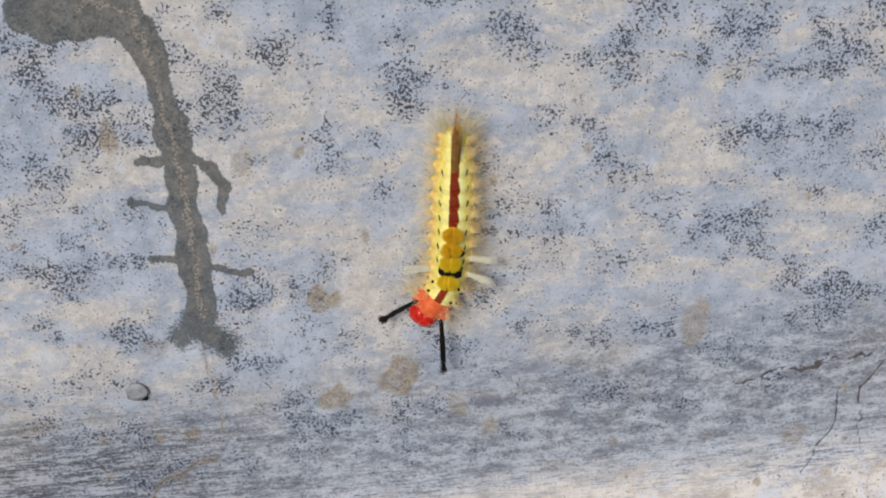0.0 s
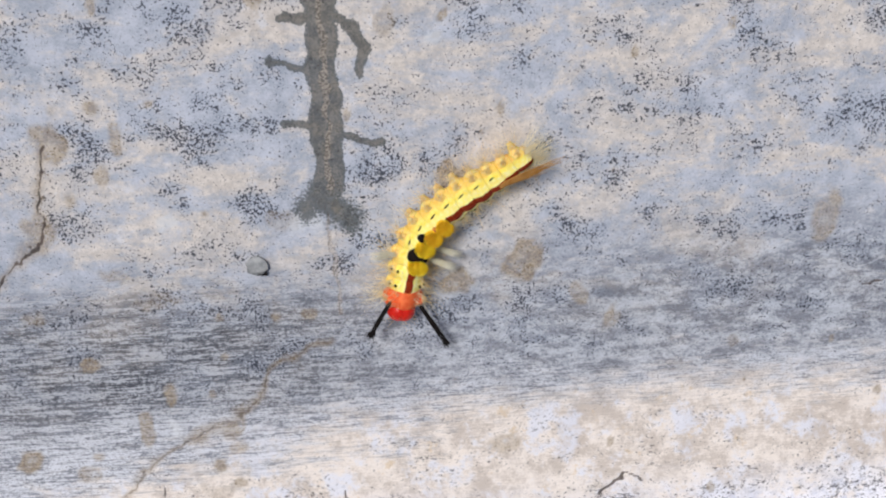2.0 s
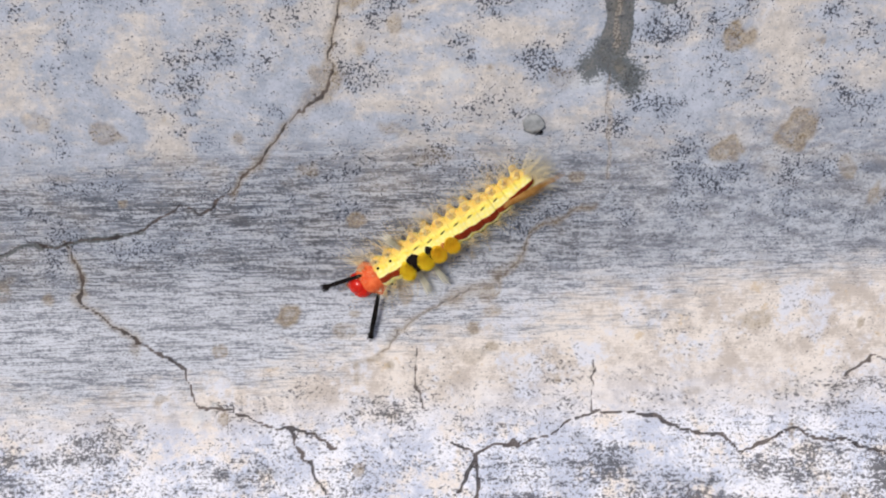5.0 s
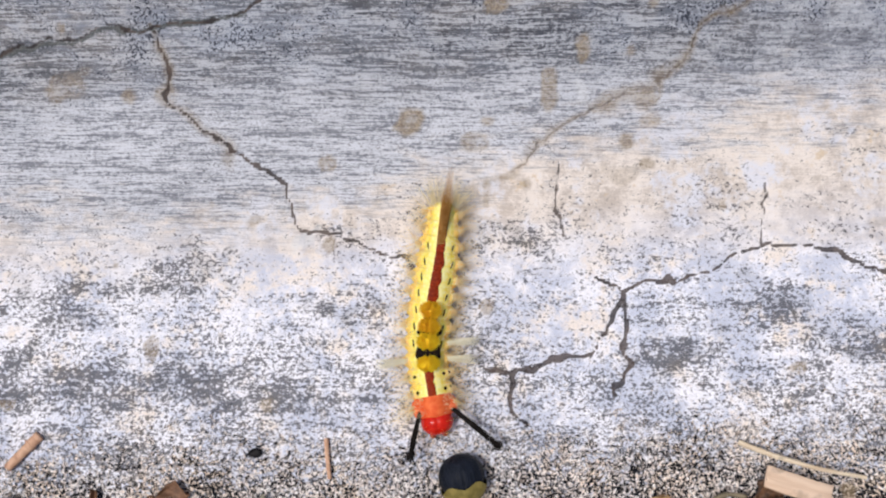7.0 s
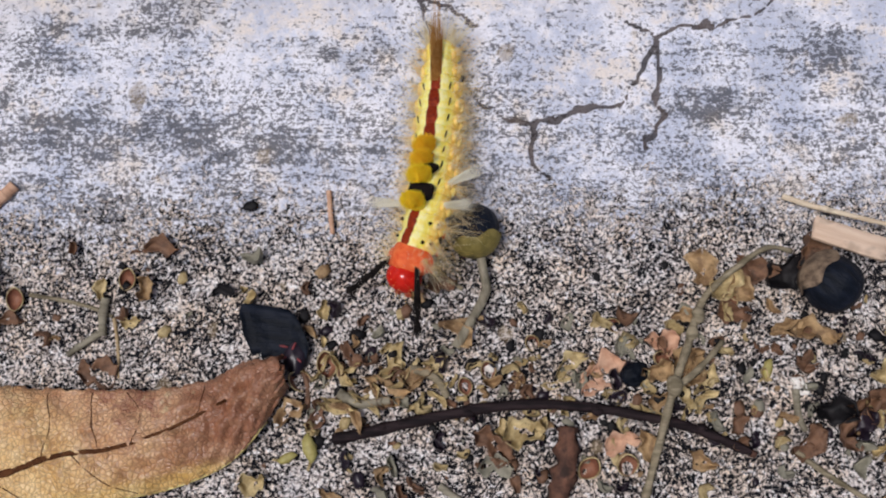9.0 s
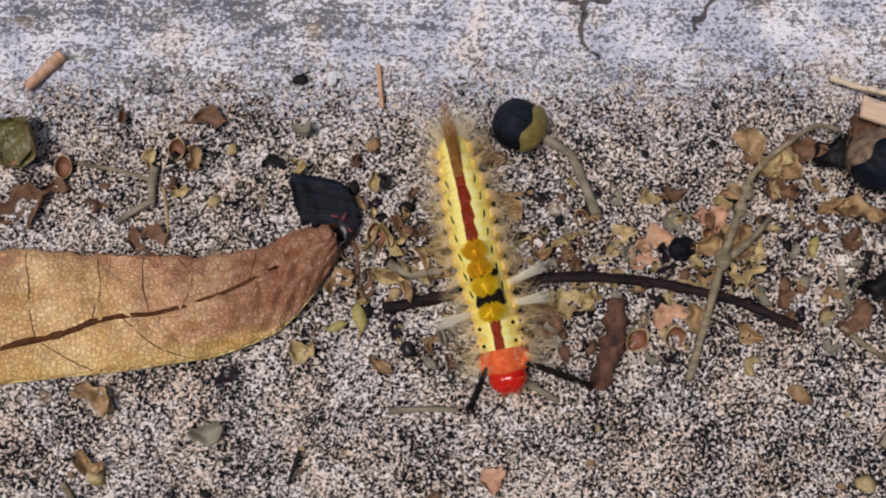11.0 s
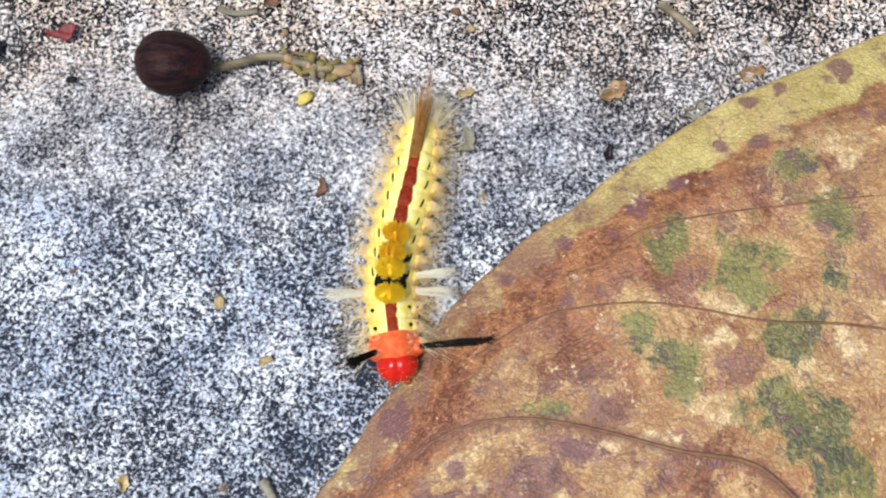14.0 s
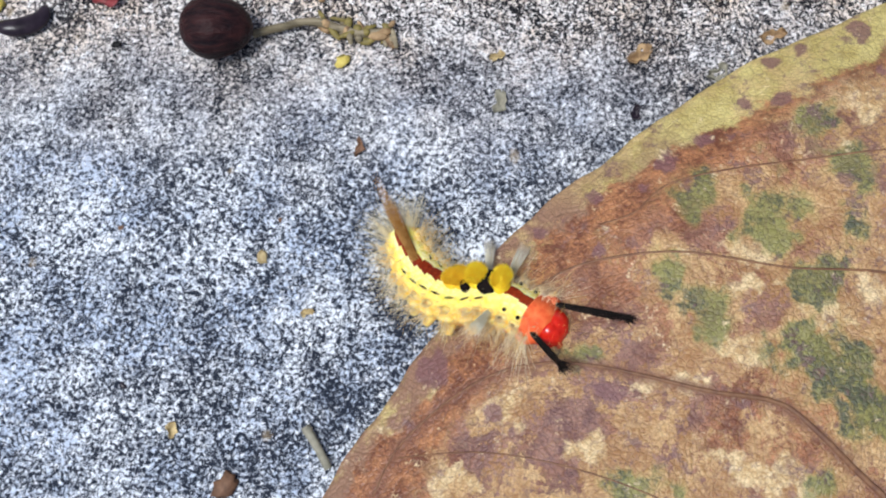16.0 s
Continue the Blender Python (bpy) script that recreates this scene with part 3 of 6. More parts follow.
# ---- the caterpillar: 13 body segments and a head, each a rigid piece ----
# name, place along the body (0 tail, 1 head), radius in mm
MM = 0.00118  # one body millimetre; the animal is about 33 mm long
SEGMENTS = [
    ("tail_segment", 0.030, 1.65), ("body_segment", 0.100, 1.86), ("body_segment", 0.170, 2.19), ("body_segment", 0.245, 2.45),
    ("body_segment", 0.320, 2.50), ("body_segment", 0.395, 2.50), ("body_segment", 0.470, 2.50), ("body_segment", 0.545, 2.50),
    ("body_segment", 0.620, 2.45), ("body_segment", 0.695, 2.39), ("thorax_segment", 0.765, 2.25), ("thorax_segment", 0.835, 2.15),
    ("collar_segment", 0.905, 2.3), ("head", 0.962, 2.3),
]


def ring_point(angle, r, y):
    """A point on a segment: angle from the back, to the animal's right."""
    a = radians(angle)
    return Vector((math.sin(a) * r * 1.04, y, math.cos(a) * r * 0.96))


def segment_mesh(i, r):
    """A plump ring of skin."""
    bm = bmesh.new()
    around, steps, long_ = 44, 14, 1.75
    rings = []
    for k in range(steps + 1):
        s = -1 + 2 * k / steps
        y = long_ * s
        bulge = (1 - abs(s) ** 5) ** 0.5 if abs(s) < 1 else 0.0
        bulge *= 1 + 0.03 * math.cos(s * 6)
        ring = []
        for a in range(around):
            deg = 360 * a / around - 180
            flute = 1 + 0.05 * math.cos(radians(deg * 4)) - 0.06 * max(0, -math.cos(radians(deg)))
            ring.append(bm.verts.new(ring_point(deg, max(r * bulge * flute, 0.02), y) * MM))
        rings.append(ring)
    for k in range(steps):
        for a in range(around):
            bm.faces.new((rings[k][a], rings[k][(a + 1) % around], rings[k + 1][(a + 1) % around], rings[k + 1][a]))
    return finish(bm, "segment", COLLAR_RED if i == 12 else SKIN)


def lateral_hairs(r, count, seed, longest=3.6, back=0.0):
    """Tufts of hair on the side warts, with a short fuzz between them."""
    rng = random.Random(seed)
    bm = bmesh.new()
    for _ in range(count):  # long soft hairs that spread from the warts
        side = rng.choice((-1, 1))
        ang = side * rng.choice((72, 97, 112))
        root = ring_point(ang + rng.uniform(-9, 9), r * 1.08, rng.uniform(-0.45, 0.45)) * MM
        out = ring_point(ang + side * rng.uniform(-34, 22), 1, rng.gauss(0, 0.55) - back)
        hair(bm, root, out, (0.8 + (longest - 0.8) * rng.random() ** 1.7) * MM, rng.uniform(0.009, 0.017) * MM, (0, 0, rng.uniform(-0.35, 0.1)), rng.choice((0, 0, 0, 1)))
    for side in (-1, 1):  # stiff bristles drawn together into a pointed tuft on each wart
        for ang, reach in ((72, 1.25), (97, 1.15)):
            for _ in range(count // 6):
                a, q = rng.uniform(0, 6.283), rng.random() ** 0.5
                root = ring_point(side * (ang + 11 * q * math.cos(a)), r * 0.98, 0.62 * q * math.sin(a)) * MM
                tip = ring_point(side * (ang + 5 * q * math.cos(a)), r + reach * rng.uniform(0.6, 1.0), 0.25 * q * math.sin(a) - back * 0.7) * MM
                hair(bm, root, tip - root, (tip - root).length, rng.uniform(0.013, 0.022) * MM, None, rng.choice((0, 0, 1)))
    for _ in range(count // 3):
        ang = rng.choice((-1, 1)) * rng.uniform(26, 60)
        root = ring_point(ang, r * 0.95, rng.uniform(-1.2, 1.2)) * MM
        hair(bm, root, ring_point(ang, 1, rng.uniform(-0.6, 0.6)), rng.uniform(0.4, 1.3) * MM, 0.014 * MM, None, 0)
    return bm


def brush(bm, root, way, length, width, count, thick, seed, flat=1.0, splay=0.22, club=0.0):
    """A bundle of hairs; club crowds more of them near the tip."""
    rng = random.Random(seed)
    way = Vector(way).normalized()
    side = way.orthogonal().normalized()
    over = way.cross(side)
    for _ in range(count):
        a, q = rng.uniform(0, 6.283), rng.random() ** 0.5
        off = side * (math.cos(a) * q * width) + over * (math.sin(a) * q * width * flat)
        start = rng.random() * club
        go = way + (side * math.cos(a) + over * math.sin(a)) * q * splay
        hair(bm, (Vector(root) + off + way * (start * length)), go, length * rng.uniform(0.65, 1.0) * (1 - start * 0.8), thick, None, 0)


def build_caterpillar():
    cat = thing("caterpillar", "yellow hairy caterpillar with a glossy red head and four dorsal tufts", "caterpillar")
    pieces, pencils = [], []
    mm = MM
    for i, (name, _, r) in enumerate(SEGMENTS):
        if name == "head":
            bm = bmesh.new()
            ball(bm, (0, 0.45 * mm, 0), (2.08 * mm, 1.75 * mm, 1.90 * mm), 18, 28)
            for v in bm.verts:  # a shallow furrow between the two lobes
                v.co *= 1 - 0.07 * math.exp(-((v.co.x / (0.35 * mm)) ** 2)) * max(0, v.co.z / (2 * mm) + 0.4)
            ob = part("head", bm, HEAD_RED, cat, "glossy red head capsule")
            for s in (-1, 1):
                bm = bmesh.new()
                ball(bm, (s * 0.75 * mm, 2.05 * mm, -0.75 * mm), (0.45 * mm, 0.4 * mm, 0.5 * mm), 8, 10)
                part("mouthpart", bm, STRIPE, ob)
            bm = bmesh.new()
            rng = random.Random(77)
            for _ in range(46):
                d = Vector((rng.uniform(-1, 1), rng.uniform(-0.1, 1), rng.uniform(-0.9, 0.9))).normalized()
                hair(bm, d * 1.75 * mm + Vector((0, 0.6 * mm, 0)), d, rng.uniform(0.6, 2.0) * mm, 0.010 * mm, None, 0)
            part("hairs", bm, HAIR_ORANGE, ob)
        else:
            ob = new(name, segment_mesh(i, r))
            ob.parent = cat
            # warts along the sides, two a side
            for s in (-1, 1):
                for ang, size in ((72, 0.42), (97, 0.60)):
                    bm = bmesh.new()
                    ball(bm, ring_point(s * ang, r * 0.96, 0) * mm, (size * mm, size * 1.55 * mm, size * 1.05 * mm), 8, 12, lump=0.25)
                    part("wart", bm, COLLAR_RED if i == 12 else (FLANK if ang < 80 and i > 9 else ORANGE), ob)
            bm = lateral_hairs(r, 230, 100 + i, longest=4.2 if i < 3 else (5.2 if i > 8 else 3.8), back=0.5 if i < 2 else (-0.4 if i > 10 else 0))
            part("hairs", bm, [HAIR_PALE, HAIR_ORANGE], ob, "long pale hairs")
            # short black dashes in the cream bands
            if 1 < i < 9:
                for s in (-1, 1):
                    bm = bmesh.new()
                    ball(bm, ring_point(s * 44, r * 0.985, 0.1) * mm, (0.11 * mm, 0.52 * mm, 0.10 * mm), 6, 8, turn=Matrix.Rotation(radians(s * 12), 4, "Z"), lump=0.3)
                    part("dash", bm, BLACK_SKIN, ob, "short black dash")
            if i in (10, 11):
                for s in (-1, 1):
                    for ang, y in ((50, 0.1), (72, 0.0)):
                        bm = bmesh.new()
                        ball(bm, ring_point(s * ang, r * (1.02 if ang < 60 else 1.14), y) * mm, (0.21 * mm,) * 3, 6, 8)
                        part("spot", bm, BLACK_SKIN, ob, "black spot")
            # prolegs and true legs
            if i in (0, 4, 5, 6, 7):
                for s in (-1, 1):
                    bm = bmesh.new()
                    p = ring_point(s * 128, r * 0.75, 0) * mm
                    q = p + Vector((s * 0.85, 0, -1.05)) * mm
                    tube(bm, [p, p.lerp(q, 0.5), q, q + Vector((s * 0.1, 0, -0.12)) * mm], [0.85 * mm, 0.62 * mm, 0.42 * mm, 0.30 * mm], 10)
                    part("proleg", bm, ORANGE, ob)
            if i in (10, 11, 12):
                for s in (-1, 1):
                    bm = bmesh.new()
                    p = ring_point(s * 135, r * 0.8, 0.2) * mm
                    tube(bm, [p, p + Vector((s * 0.5, 0.2, -0.5)) * mm, p + Vector((s * 0.4, 0.5, -0.95)) * mm], [0.38 * mm, 0.26 * mm, 0.08 * mm], 8)
                    part("leg", bm, COLLAR_RED, ob)
            # the four yellow dorsal brushes, with dark folds before them
            if i in (6, 7, 8, 9):
                high = {6: 1.35, 7: 1.65, 8: 1.95, 9: 2.2}[i]
                seat = {6: 0.0, 7: 0.0, 8: -0.15, 9: 0.60}[i]
                size = Vector((1.22 if i < 8 else 1.34, 1.06 if i < 9 else 0.95, high * 0.62)) * mm
                middle = Vector((0, seat, r * 0.86 + high * 0.32)) * mm
                bm = bmesh.new()
                ball(bm, middle, size * 0.9, 14, 22, lump=0.14)
                rng = random.Random(300 + i)
                for _ in range(1300):  # a dense upright pile, parted along the middle
                    d = Vector((rng.gauss(0, 1), rng.gauss(0, 1), abs(rng.gauss(0, 1)) + 0.1)).normalized()
                    lean = 0.22 if d.x > 0 else -0.22
                    hair(bm, middle + Vector((d.x * size.x, d.y * size.y, d.z * size.z)) * 0.80, Vector((d.x * 0.5 + lean, d.y * 0.45, d.z + 0.6)), rng.uniform(0.35, 0.95) * mm, 0.034 * mm, None, 0)
                part("dorsal_tuft", bm, TUFT_ORANGE if i < 8 else TUFT_YELLOW, ob, "dense rounded yellow brush of hairs")
                bm = bmesh.new()
                wide, long_, back = {6: (1.0, 0.45, 1.15), 7: (1.2, 0.5, 1.15), 8: (1.45, 0.66, -1.25), 9: (1.6, 1.05, -0.70)}[i]
                ball(bm, (0, back * mm, r * 0.97 * mm), (wide * mm, long_ * mm, (0.55 if i < 8 else 0.9) * mm), 12, 18, lump=0.35)
                part("fold", bm, BLACK_SKIN if i > 7 else RUST, ob, "dark velvety fold between tufts")
            # white side plumes, two on the left and one on the right
            if i in (8, 9):
                for s in (-1, 1) if i == 9 else (-1,):
                    bm = bmesh.new()
                    root = ring_point(s * 70, r * 0.95, 0) * mm
                    brush(bm, root, (s * 1.0, 0.10 if i == 9 else -0.10, 0.32), 5.2 * mm, 0.24 * mm, 120, 0.024 * mm, 500 + i + s, 1.0, 0.11)
                    part("side_plume", bm, HAIR_WHITE, ob, "long white plume of hairs")
            # black antler-like pencils on the collar
            if i == 12:
                for s in (-1, 1):
                    bm = bmesh.new()
                    root = ring_point(s * 62, r * 0.9, 0.5) * mm
                    way = Vector((-0.82, 0.95, 0.16) if s < 0 else (0.42, 1.0, 0.05)).normalized()
                    far = 8.0 if s < 0 else 5.8
                    brush(bm, (0, 0, 0), way, far * mm, 0.24 * mm, 95, 0.034 * mm, 600 + s, 1.0, 0.03)
                    rng = random.Random(610 + s)
                    knots = (0.38, 0.60, 0.78) if s > 0 else (0.45, 0.72)
                    for k in range(300):  # hairs that stand out in whorls, and a thick brush at the tip
                        f = rng.choice(knots) + rng.gauss(0, 0.025) if k < 110 else 0.98 - 0.13 * rng.random() ** 1.5
                        go = way * (1.15 if k < 110 else 0.75) + Vector((rng.uniform(-0.55, 0.55), rng.uniform(-0.3, 0.3), rng.uniform(-0.55, 0.55)))
                        hair(bm, way * (0.92 * far * mm * f), go, rng.uniform(0.5, 1.5) * mm, 0.044 * mm, None, 0)
                    pencils.append((part("hair_pencil", bm, HAIR_BLACK, ob, "black feathered hair pencil with a brushy tip", Matrix.Translation(root)), root))
                for s in (-1, 1):  # lobes of the collar
                    bm = bmesh.new()
                    ball(bm, (s * 2.0 * mm, 0.35 * mm, 0.35 * mm), (0.80 * mm, 0.95 * mm, 0.85 * mm), 12, 16, lump=0.25)
                    part("lobe", bm, COLLAR_RED, ob, "swollen red lobe")
            # brown tail pencil
            if i == 2:
                bm = bmesh.new()
                brush(bm, (0, -0.6 * mm, r * 0.92 * mm), (0, -1.0, 0.20), 10.4 * mm, 0.45 * mm, 46, 0.018 * mm, 700, 0.5, 0.03)
                brush(bm, (0, -0.5 * mm, r * 0.92 * mm), (0, -1.0, 0.24), 7.2 * mm, 0.62 * mm, 130, 0.020 * mm, 701, 0.5, 0.06)
                brush(bm, (0, -0.3 * mm, r * 0.92 * mm), (0, -1.0, 0.16), 4.2 * mm, 0.70 * mm, 150, 0.024 * mm, 702, 0.5, 0.02)
                part("tail_pencil", bm, HAIR_BROWN, ob, "brown hair pencil over the tail")
            if i == 0:
                bm = bmesh.new()
                for s in (-1, 1):  # two little horns of hair at the corners, and a wide soft fan
                    brush(bm, (s * 1.1 * mm, -0.9 * mm, 0.3 * mm), (s * 0.35, -1.0, 0.25), 2.4 * mm, 0.45 * mm, 90, 0.022 * mm, 730 + s, 1.0, -0.12)
                    brush(bm, (s * 0.8 * mm, -0.8 * mm, 0.3 * mm), (s * 0.4, -1.0, 0.15), 5.0 * mm, 0.7 * mm, 150, 0.013 * mm, 720 + s, 1.0, 0.5)
                part("tail_hairs", bm, HAIR_PALE, ob, "pale fan of tail hairs")
        pieces.append(ob)
    return cat, pieces, pencils


CATERPILLAR, PIECES, PENCILS = build_caterpillar()


# ---- materials of the litter ----
def leaf_material(name, base, patch, blotch, spot, edge_scale=1700, green=None, cover=0.5, golden=None, tip=None):
    """A dead leaf: patches, blotches, spots and a fine net of veins, all grainy."""
    n = Nodes(name)
    grit = n.calc("MULTIPLY", n.calc("SUBTRACT", n.noise(1300, 4, 0.7), 0.5), 0.42)
    big = n.noise(85, 7, 0.7, warp=0.4)
    colour = n.mix(n.span(n.calc("ADD", n.noise(190, 6, 0.68), grit), 0.33, 0.68), base[0], base[1])
    colour = n.mix(n.calc("MULTIPLY", n.span(n.calc("ADD", big, grit), cover - 0.05, cover + 0.07), 0.92), colour, patch)
    colour = n.mix(n.calc("MULTIPLY", n.span(n.calc("ADD", n.noise(240, 6, 0.72, warp=0.4), grit), 0.52, 0.64), 0.85), colour, blotch)
    if green:
        leafy = n.calc("ADD", n.noise(115, 7, 0.7, vec=n.stretch(1, 1.3, 1)), grit)
        colour = n.mix(n.span(leafy, 0.53, 0.63), colour, green)
        colour = n.mix(n.calc("MULTIPLY", n.span(leafy, 0.60, 0.70), 0.7), colour, (0.08, 0.11, 0.06))
    colour = n.mix(n.calc("MULTIPLY", n.span(n.calc("ADD", n.noise(210, 4, 0.55), grit), 0.62, 0.72), 0.85), colour, spot)
    if golden:  # yellow tissue towards the stalk and the lower edge; the cream highlight on the stalk side is coloured in with it
        across = n.calc("SUBTRACT", n.calc("MULTIPLY", n.axis(0), -0.26), n.axis(1))
        across = n.calc("ADD", across, n.calc("MULTIPLY", n.calc("SUBTRACT", n.noise(110, 6, 0.7), 0.5), 0.022))
        gold = n.mix(n.span(n.calc("ADD", n.noise(190, 6, 0.68), grit), 0.33, 0.68), golden[0], golden[1])
        colour = n.mix(n.calc("MULTIPLY", n.span(across, 0.0150, 0.0285), 0.7), colour, gold)
        hem = n.calc("ADD", n.attribute("golden"), n.calc("MULTIPLY", n.calc("SUBTRACT", n.noise(240, 6, 0.7), 0.5), 0.7))
        hem = n.span(hem, 0.42, 0.80)
    if tip:  # redder towards the tip
        end = n.calc("ADD", n.axis(0), n.calc("MULTIPLY", n.calc("SUBTRACT", n.noise(120, 6, 0.7), 0.5), 0.03))
        colour = n.mix(n.calc("MULTIPLY", n.span(end, -0.034, -0.010), 0.7), colour, tip)
    if golden:
        colour = n.mix(n.calc("MULTIPLY", hem, 0.9), colour, gold)
    bent = n.node("ShaderNodeVectorMath", operation="MULTIPLY_ADD")
    n.put(bent.inputs[0], n.noise(700, 4, 0.6, colour=True))
    bent.inputs[1].default_value = (0.0006, 0.0006, 0.0)
    n.put(bent.inputs[2], n.stretch(1.0, 1.0, 0.15))
    net = n.cells(edge_scale * 0.8, "DISTANCE_TO_EDGE", vec=bent.outputs[0])
    coarse_net = n.cells(edge_scale * 0.14, "DISTANCE_TO_EDGE", vec=bent.outputs[0])
    colour = n.mix(n.calc("MULTIPLY", n.span(net, 0.16, 0.0), 0.42), colour, (0.14, 0.05, 0.025))
    colour = n.mix(n.calc("MULTIPLY", n.span(coarse_net, 0.03, 0.0), 0.22), colour, (0.09, 0.05, 0.02))
    relief = n.calc("ADD", n.calc("ADD", n.span(net, 0.0, 0.25), n.calc("MULTIPLY", grit, 3.0)), n.calc("MULTIPLY", n.span(coarse_net, 0.0, 0.12), 0.5))
    return n.done(colour, n.span(big, 0.3, 0.7, 0.30, 0.44), n.bump(relief, 0.45, 0.0002))


def wood_material(name, low, high, along_axis=0, rough=0.7, scale=900):
    n = Nodes(name)
    s = [0.08 if k == along_axis else 1.0 for k in range(3)]
    fibre = n.noise(scale, 5, 0.65, vec=n.stretch(*s))
    colour = n.mix(n.span(fibre, 0.3, 0.7), low, high)
    colour = n.mix(n.calc("MULTIPLY", n.span(n.noise(260, 4), 0.52, 0.66), 0.5), colour, tuple(c * 0.45 for c in low))
    return n.done(colour, rough, n.bump(fibre, 0.6, 0.0002), Specular_IOR_Level=0.15)


def ridged_skin(name, low, high, rough, count=18.0):
    """Dried fruit skin with fine ridges and scuffs."""
    n = Nodes(name)
    ridge = n.noise(620, 4, 0.6, vec=n.stretch(0.14, 1.0, 1.0))
    scuff = n.noise(700, 5, 0.7)
    colour = n.mix(n.span(ridge, 0.35, 0.65), low, high)
    colour = n.mix(n.calc("MULTIPLY", n.span(scuff, 0.60, 0.74), 0.5), colour, tuple(min(1, c * 1.6 + 0.003) for c in high))
    return n.done(colour, rough, n.bump(n.calc("ADD", ridge, n.calc("MULTIPLY", scuff, 0.4)), 1.0, 0.0006), Specular_IOR_Level=0.12)


def patchy_leaf_material():
    """The large leaf: khaki margin, red-brown band inside it, then cream, purple-brown and green patches."""
    n = Nodes("patchy_leaf")
    add = lambda p, q: n.calc("ADD", p, q)  # noqa: E731
    off = lambda v, k: n.calc("MULTIPLY", n.calc("SUBTRACT", v, 0.5), k)  # noqa: E731
    mul = lambda p, q: n.calc("MULTIPLY", p, q)  # noqa: E731
    grit = off(n.noise(1500, 5, 0.75), 0.75)
    rim = add(n.attribute("rim"), add(off(n.noise(130, 6, 0.7), 14.0), off(n.noise(900, 4, 0.7), 3.0)))
    low = n.span(add(n.axis(1), off(n.noise(60, 3), 0.02)), -0.070, -0.054)
    rough_patch = add(n.noise(165, 7, 0.74, warp=0.5), grit)
    hold = lambda name, k: mul(add(n.attribute(name), add(off(n.noise(260, 7, 0.76, warp=0.5), 2.2), grit)), k)  # noqa: E731
    tan = n.mix(n.span(add(n.noise(260, 6, 0.7), grit), 0.34, 0.66), (0.33, 0.165, 0.06), (0.64, 0.42, 0.19))
    red = n.mix(n.span(add(n.noise(240, 6, 0.7), grit), 0.34, 0.68), (0.15, 0.045, 0.020), (0.50, 0.22, 0.09))
    plum = n.mix(n.span(add(n.noise(300, 6, 0.7), grit), 0.36, 0.66), (0.14, 0.062, 0.055), (0.36, 0.19, 0.135))
    inner = n.mix(n.span(add(rough_patch, mul(n.attribute("red"), 0.17)), 0.51, 0.60), tan, n.mix(n.span(n.noise(60, 4, 0.6), 0.42, 0.56), red, plum))
    inner = n.mix(n.span(hold("straw", 1.0), 0.35, 0.80), inner, n.mix(n.span(add(n.noise(420, 5, 0.7), grit), 0.36, 0.64), (0.48, 0.30, 0.12), (0.78, 0.60, 0.33)))
    mottle = n.span(add(n.noise(520, 6, 0.76, warp=0.4), mul(grit, 0.7)), 0.50, 0.62)
    inner = n.mix(mul(mottle, 0.62), inner, n.mix(n.span(n.noise(110, 4), 0.42, 0.58), (0.17, 0.075, 0.05), (0.20, 0.075, 0.03)))
    colour = n.mix(n.span(rim, 6.0, 12.0), red, inner)
    leafy = n.span(hold("green", 1.0), 0.42, 0.85)
    colour = n.mix(mul(n.span(hold("green", 1.0), 0.10, 0.60), 0.35), colour, (0.40, 0.34, 0.10))
    colour = n.mix(mul(leafy, 0.72), colour, n.mix(n.span(add(n.noise(200, 5, 0.7), grit), 0.40, 0.62), (0.20, 0.225, 0.06), (0.075, 0.10, 0.032)))
    colour = n.mix(mul(mul(leafy, n.span(add(n.noise(150, 5, 0.7), grit), 0.46, 0.62)), 0.8), colour, (0.045, 0.06, 0.04))
    khaki = n.mix(n.span(add(n.noise(220, 6, 0.7), grit), 0.34, 0.68), (0.44, 0.34, 0.10), (0.64, 0.54, 0.20))
    khaki = n.mix(mul(n.span(n.noise(90, 5, 0.7), 0.46, 0.62), 0.7), khaki, (0.62, 0.42, 0.20))
    brown_rim = n.mix(n.span(n.noise(150, 6, 0.7), 0.36, 0.52), khaki, (0.30, 0.165, 0.10))
    khaki = n.mix(low, brown_rim, khaki)
    colour = n.mix(n.span(rim, n.mix(low, (3.4, 3.4, 3.4), (7.6, 7.6, 7.6)), n.mix(low, (2.0, 2.0, 2.0), (5.8, 5.8, 5.8))), colour, khaki)
    spot = n.span(hold("spot", 1.0), 0.30, 0.70)
    colour = n.mix(mul(spot, 0.82), colour, (0.19, 0.085, 0.09))
    freckle = add(n.noise(300, 4, 0.6), mul(grit, 0.8))
    colour = n.mix(mul(n.span(freckle, 0.585, 0.68), 0.7), colour, (0.17, 0.085, 0.085))
    # small highlights of the blade, painted as pale flecks
    highlight = n.span(add(n.noise(380, 5, 0.7), grit), 0.62, 0.76)
    colour = n.mix(mul(highlight, 0.8), colour, (0.86, 0.68, 0.40))
    beside = n.span(add(n.attribute("vein"), off(n.noise(300, 6, 0.7), 2.5)), 1.3, 0.2)
    colour = n.mix(mul(beside, 0.75), colour, (0.17, 0.065, 0.04))
    net = n.cells(1500, "DISTANCE_TO_EDGE")
    coarse_net = n.cells(330, "DISTANCE_TO_EDGE")
    colour = n.mix(n.calc("MULTIPLY", n.span(net, 0.14, 0.0), 0.25), colour, (0.10, 0.055, 0.03))
    colour = n.mix(n.calc("MULTIPLY", n.span(coarse_net, 0.03, 0.0), 0.22), colour, (0.10, 0.05, 0.03))
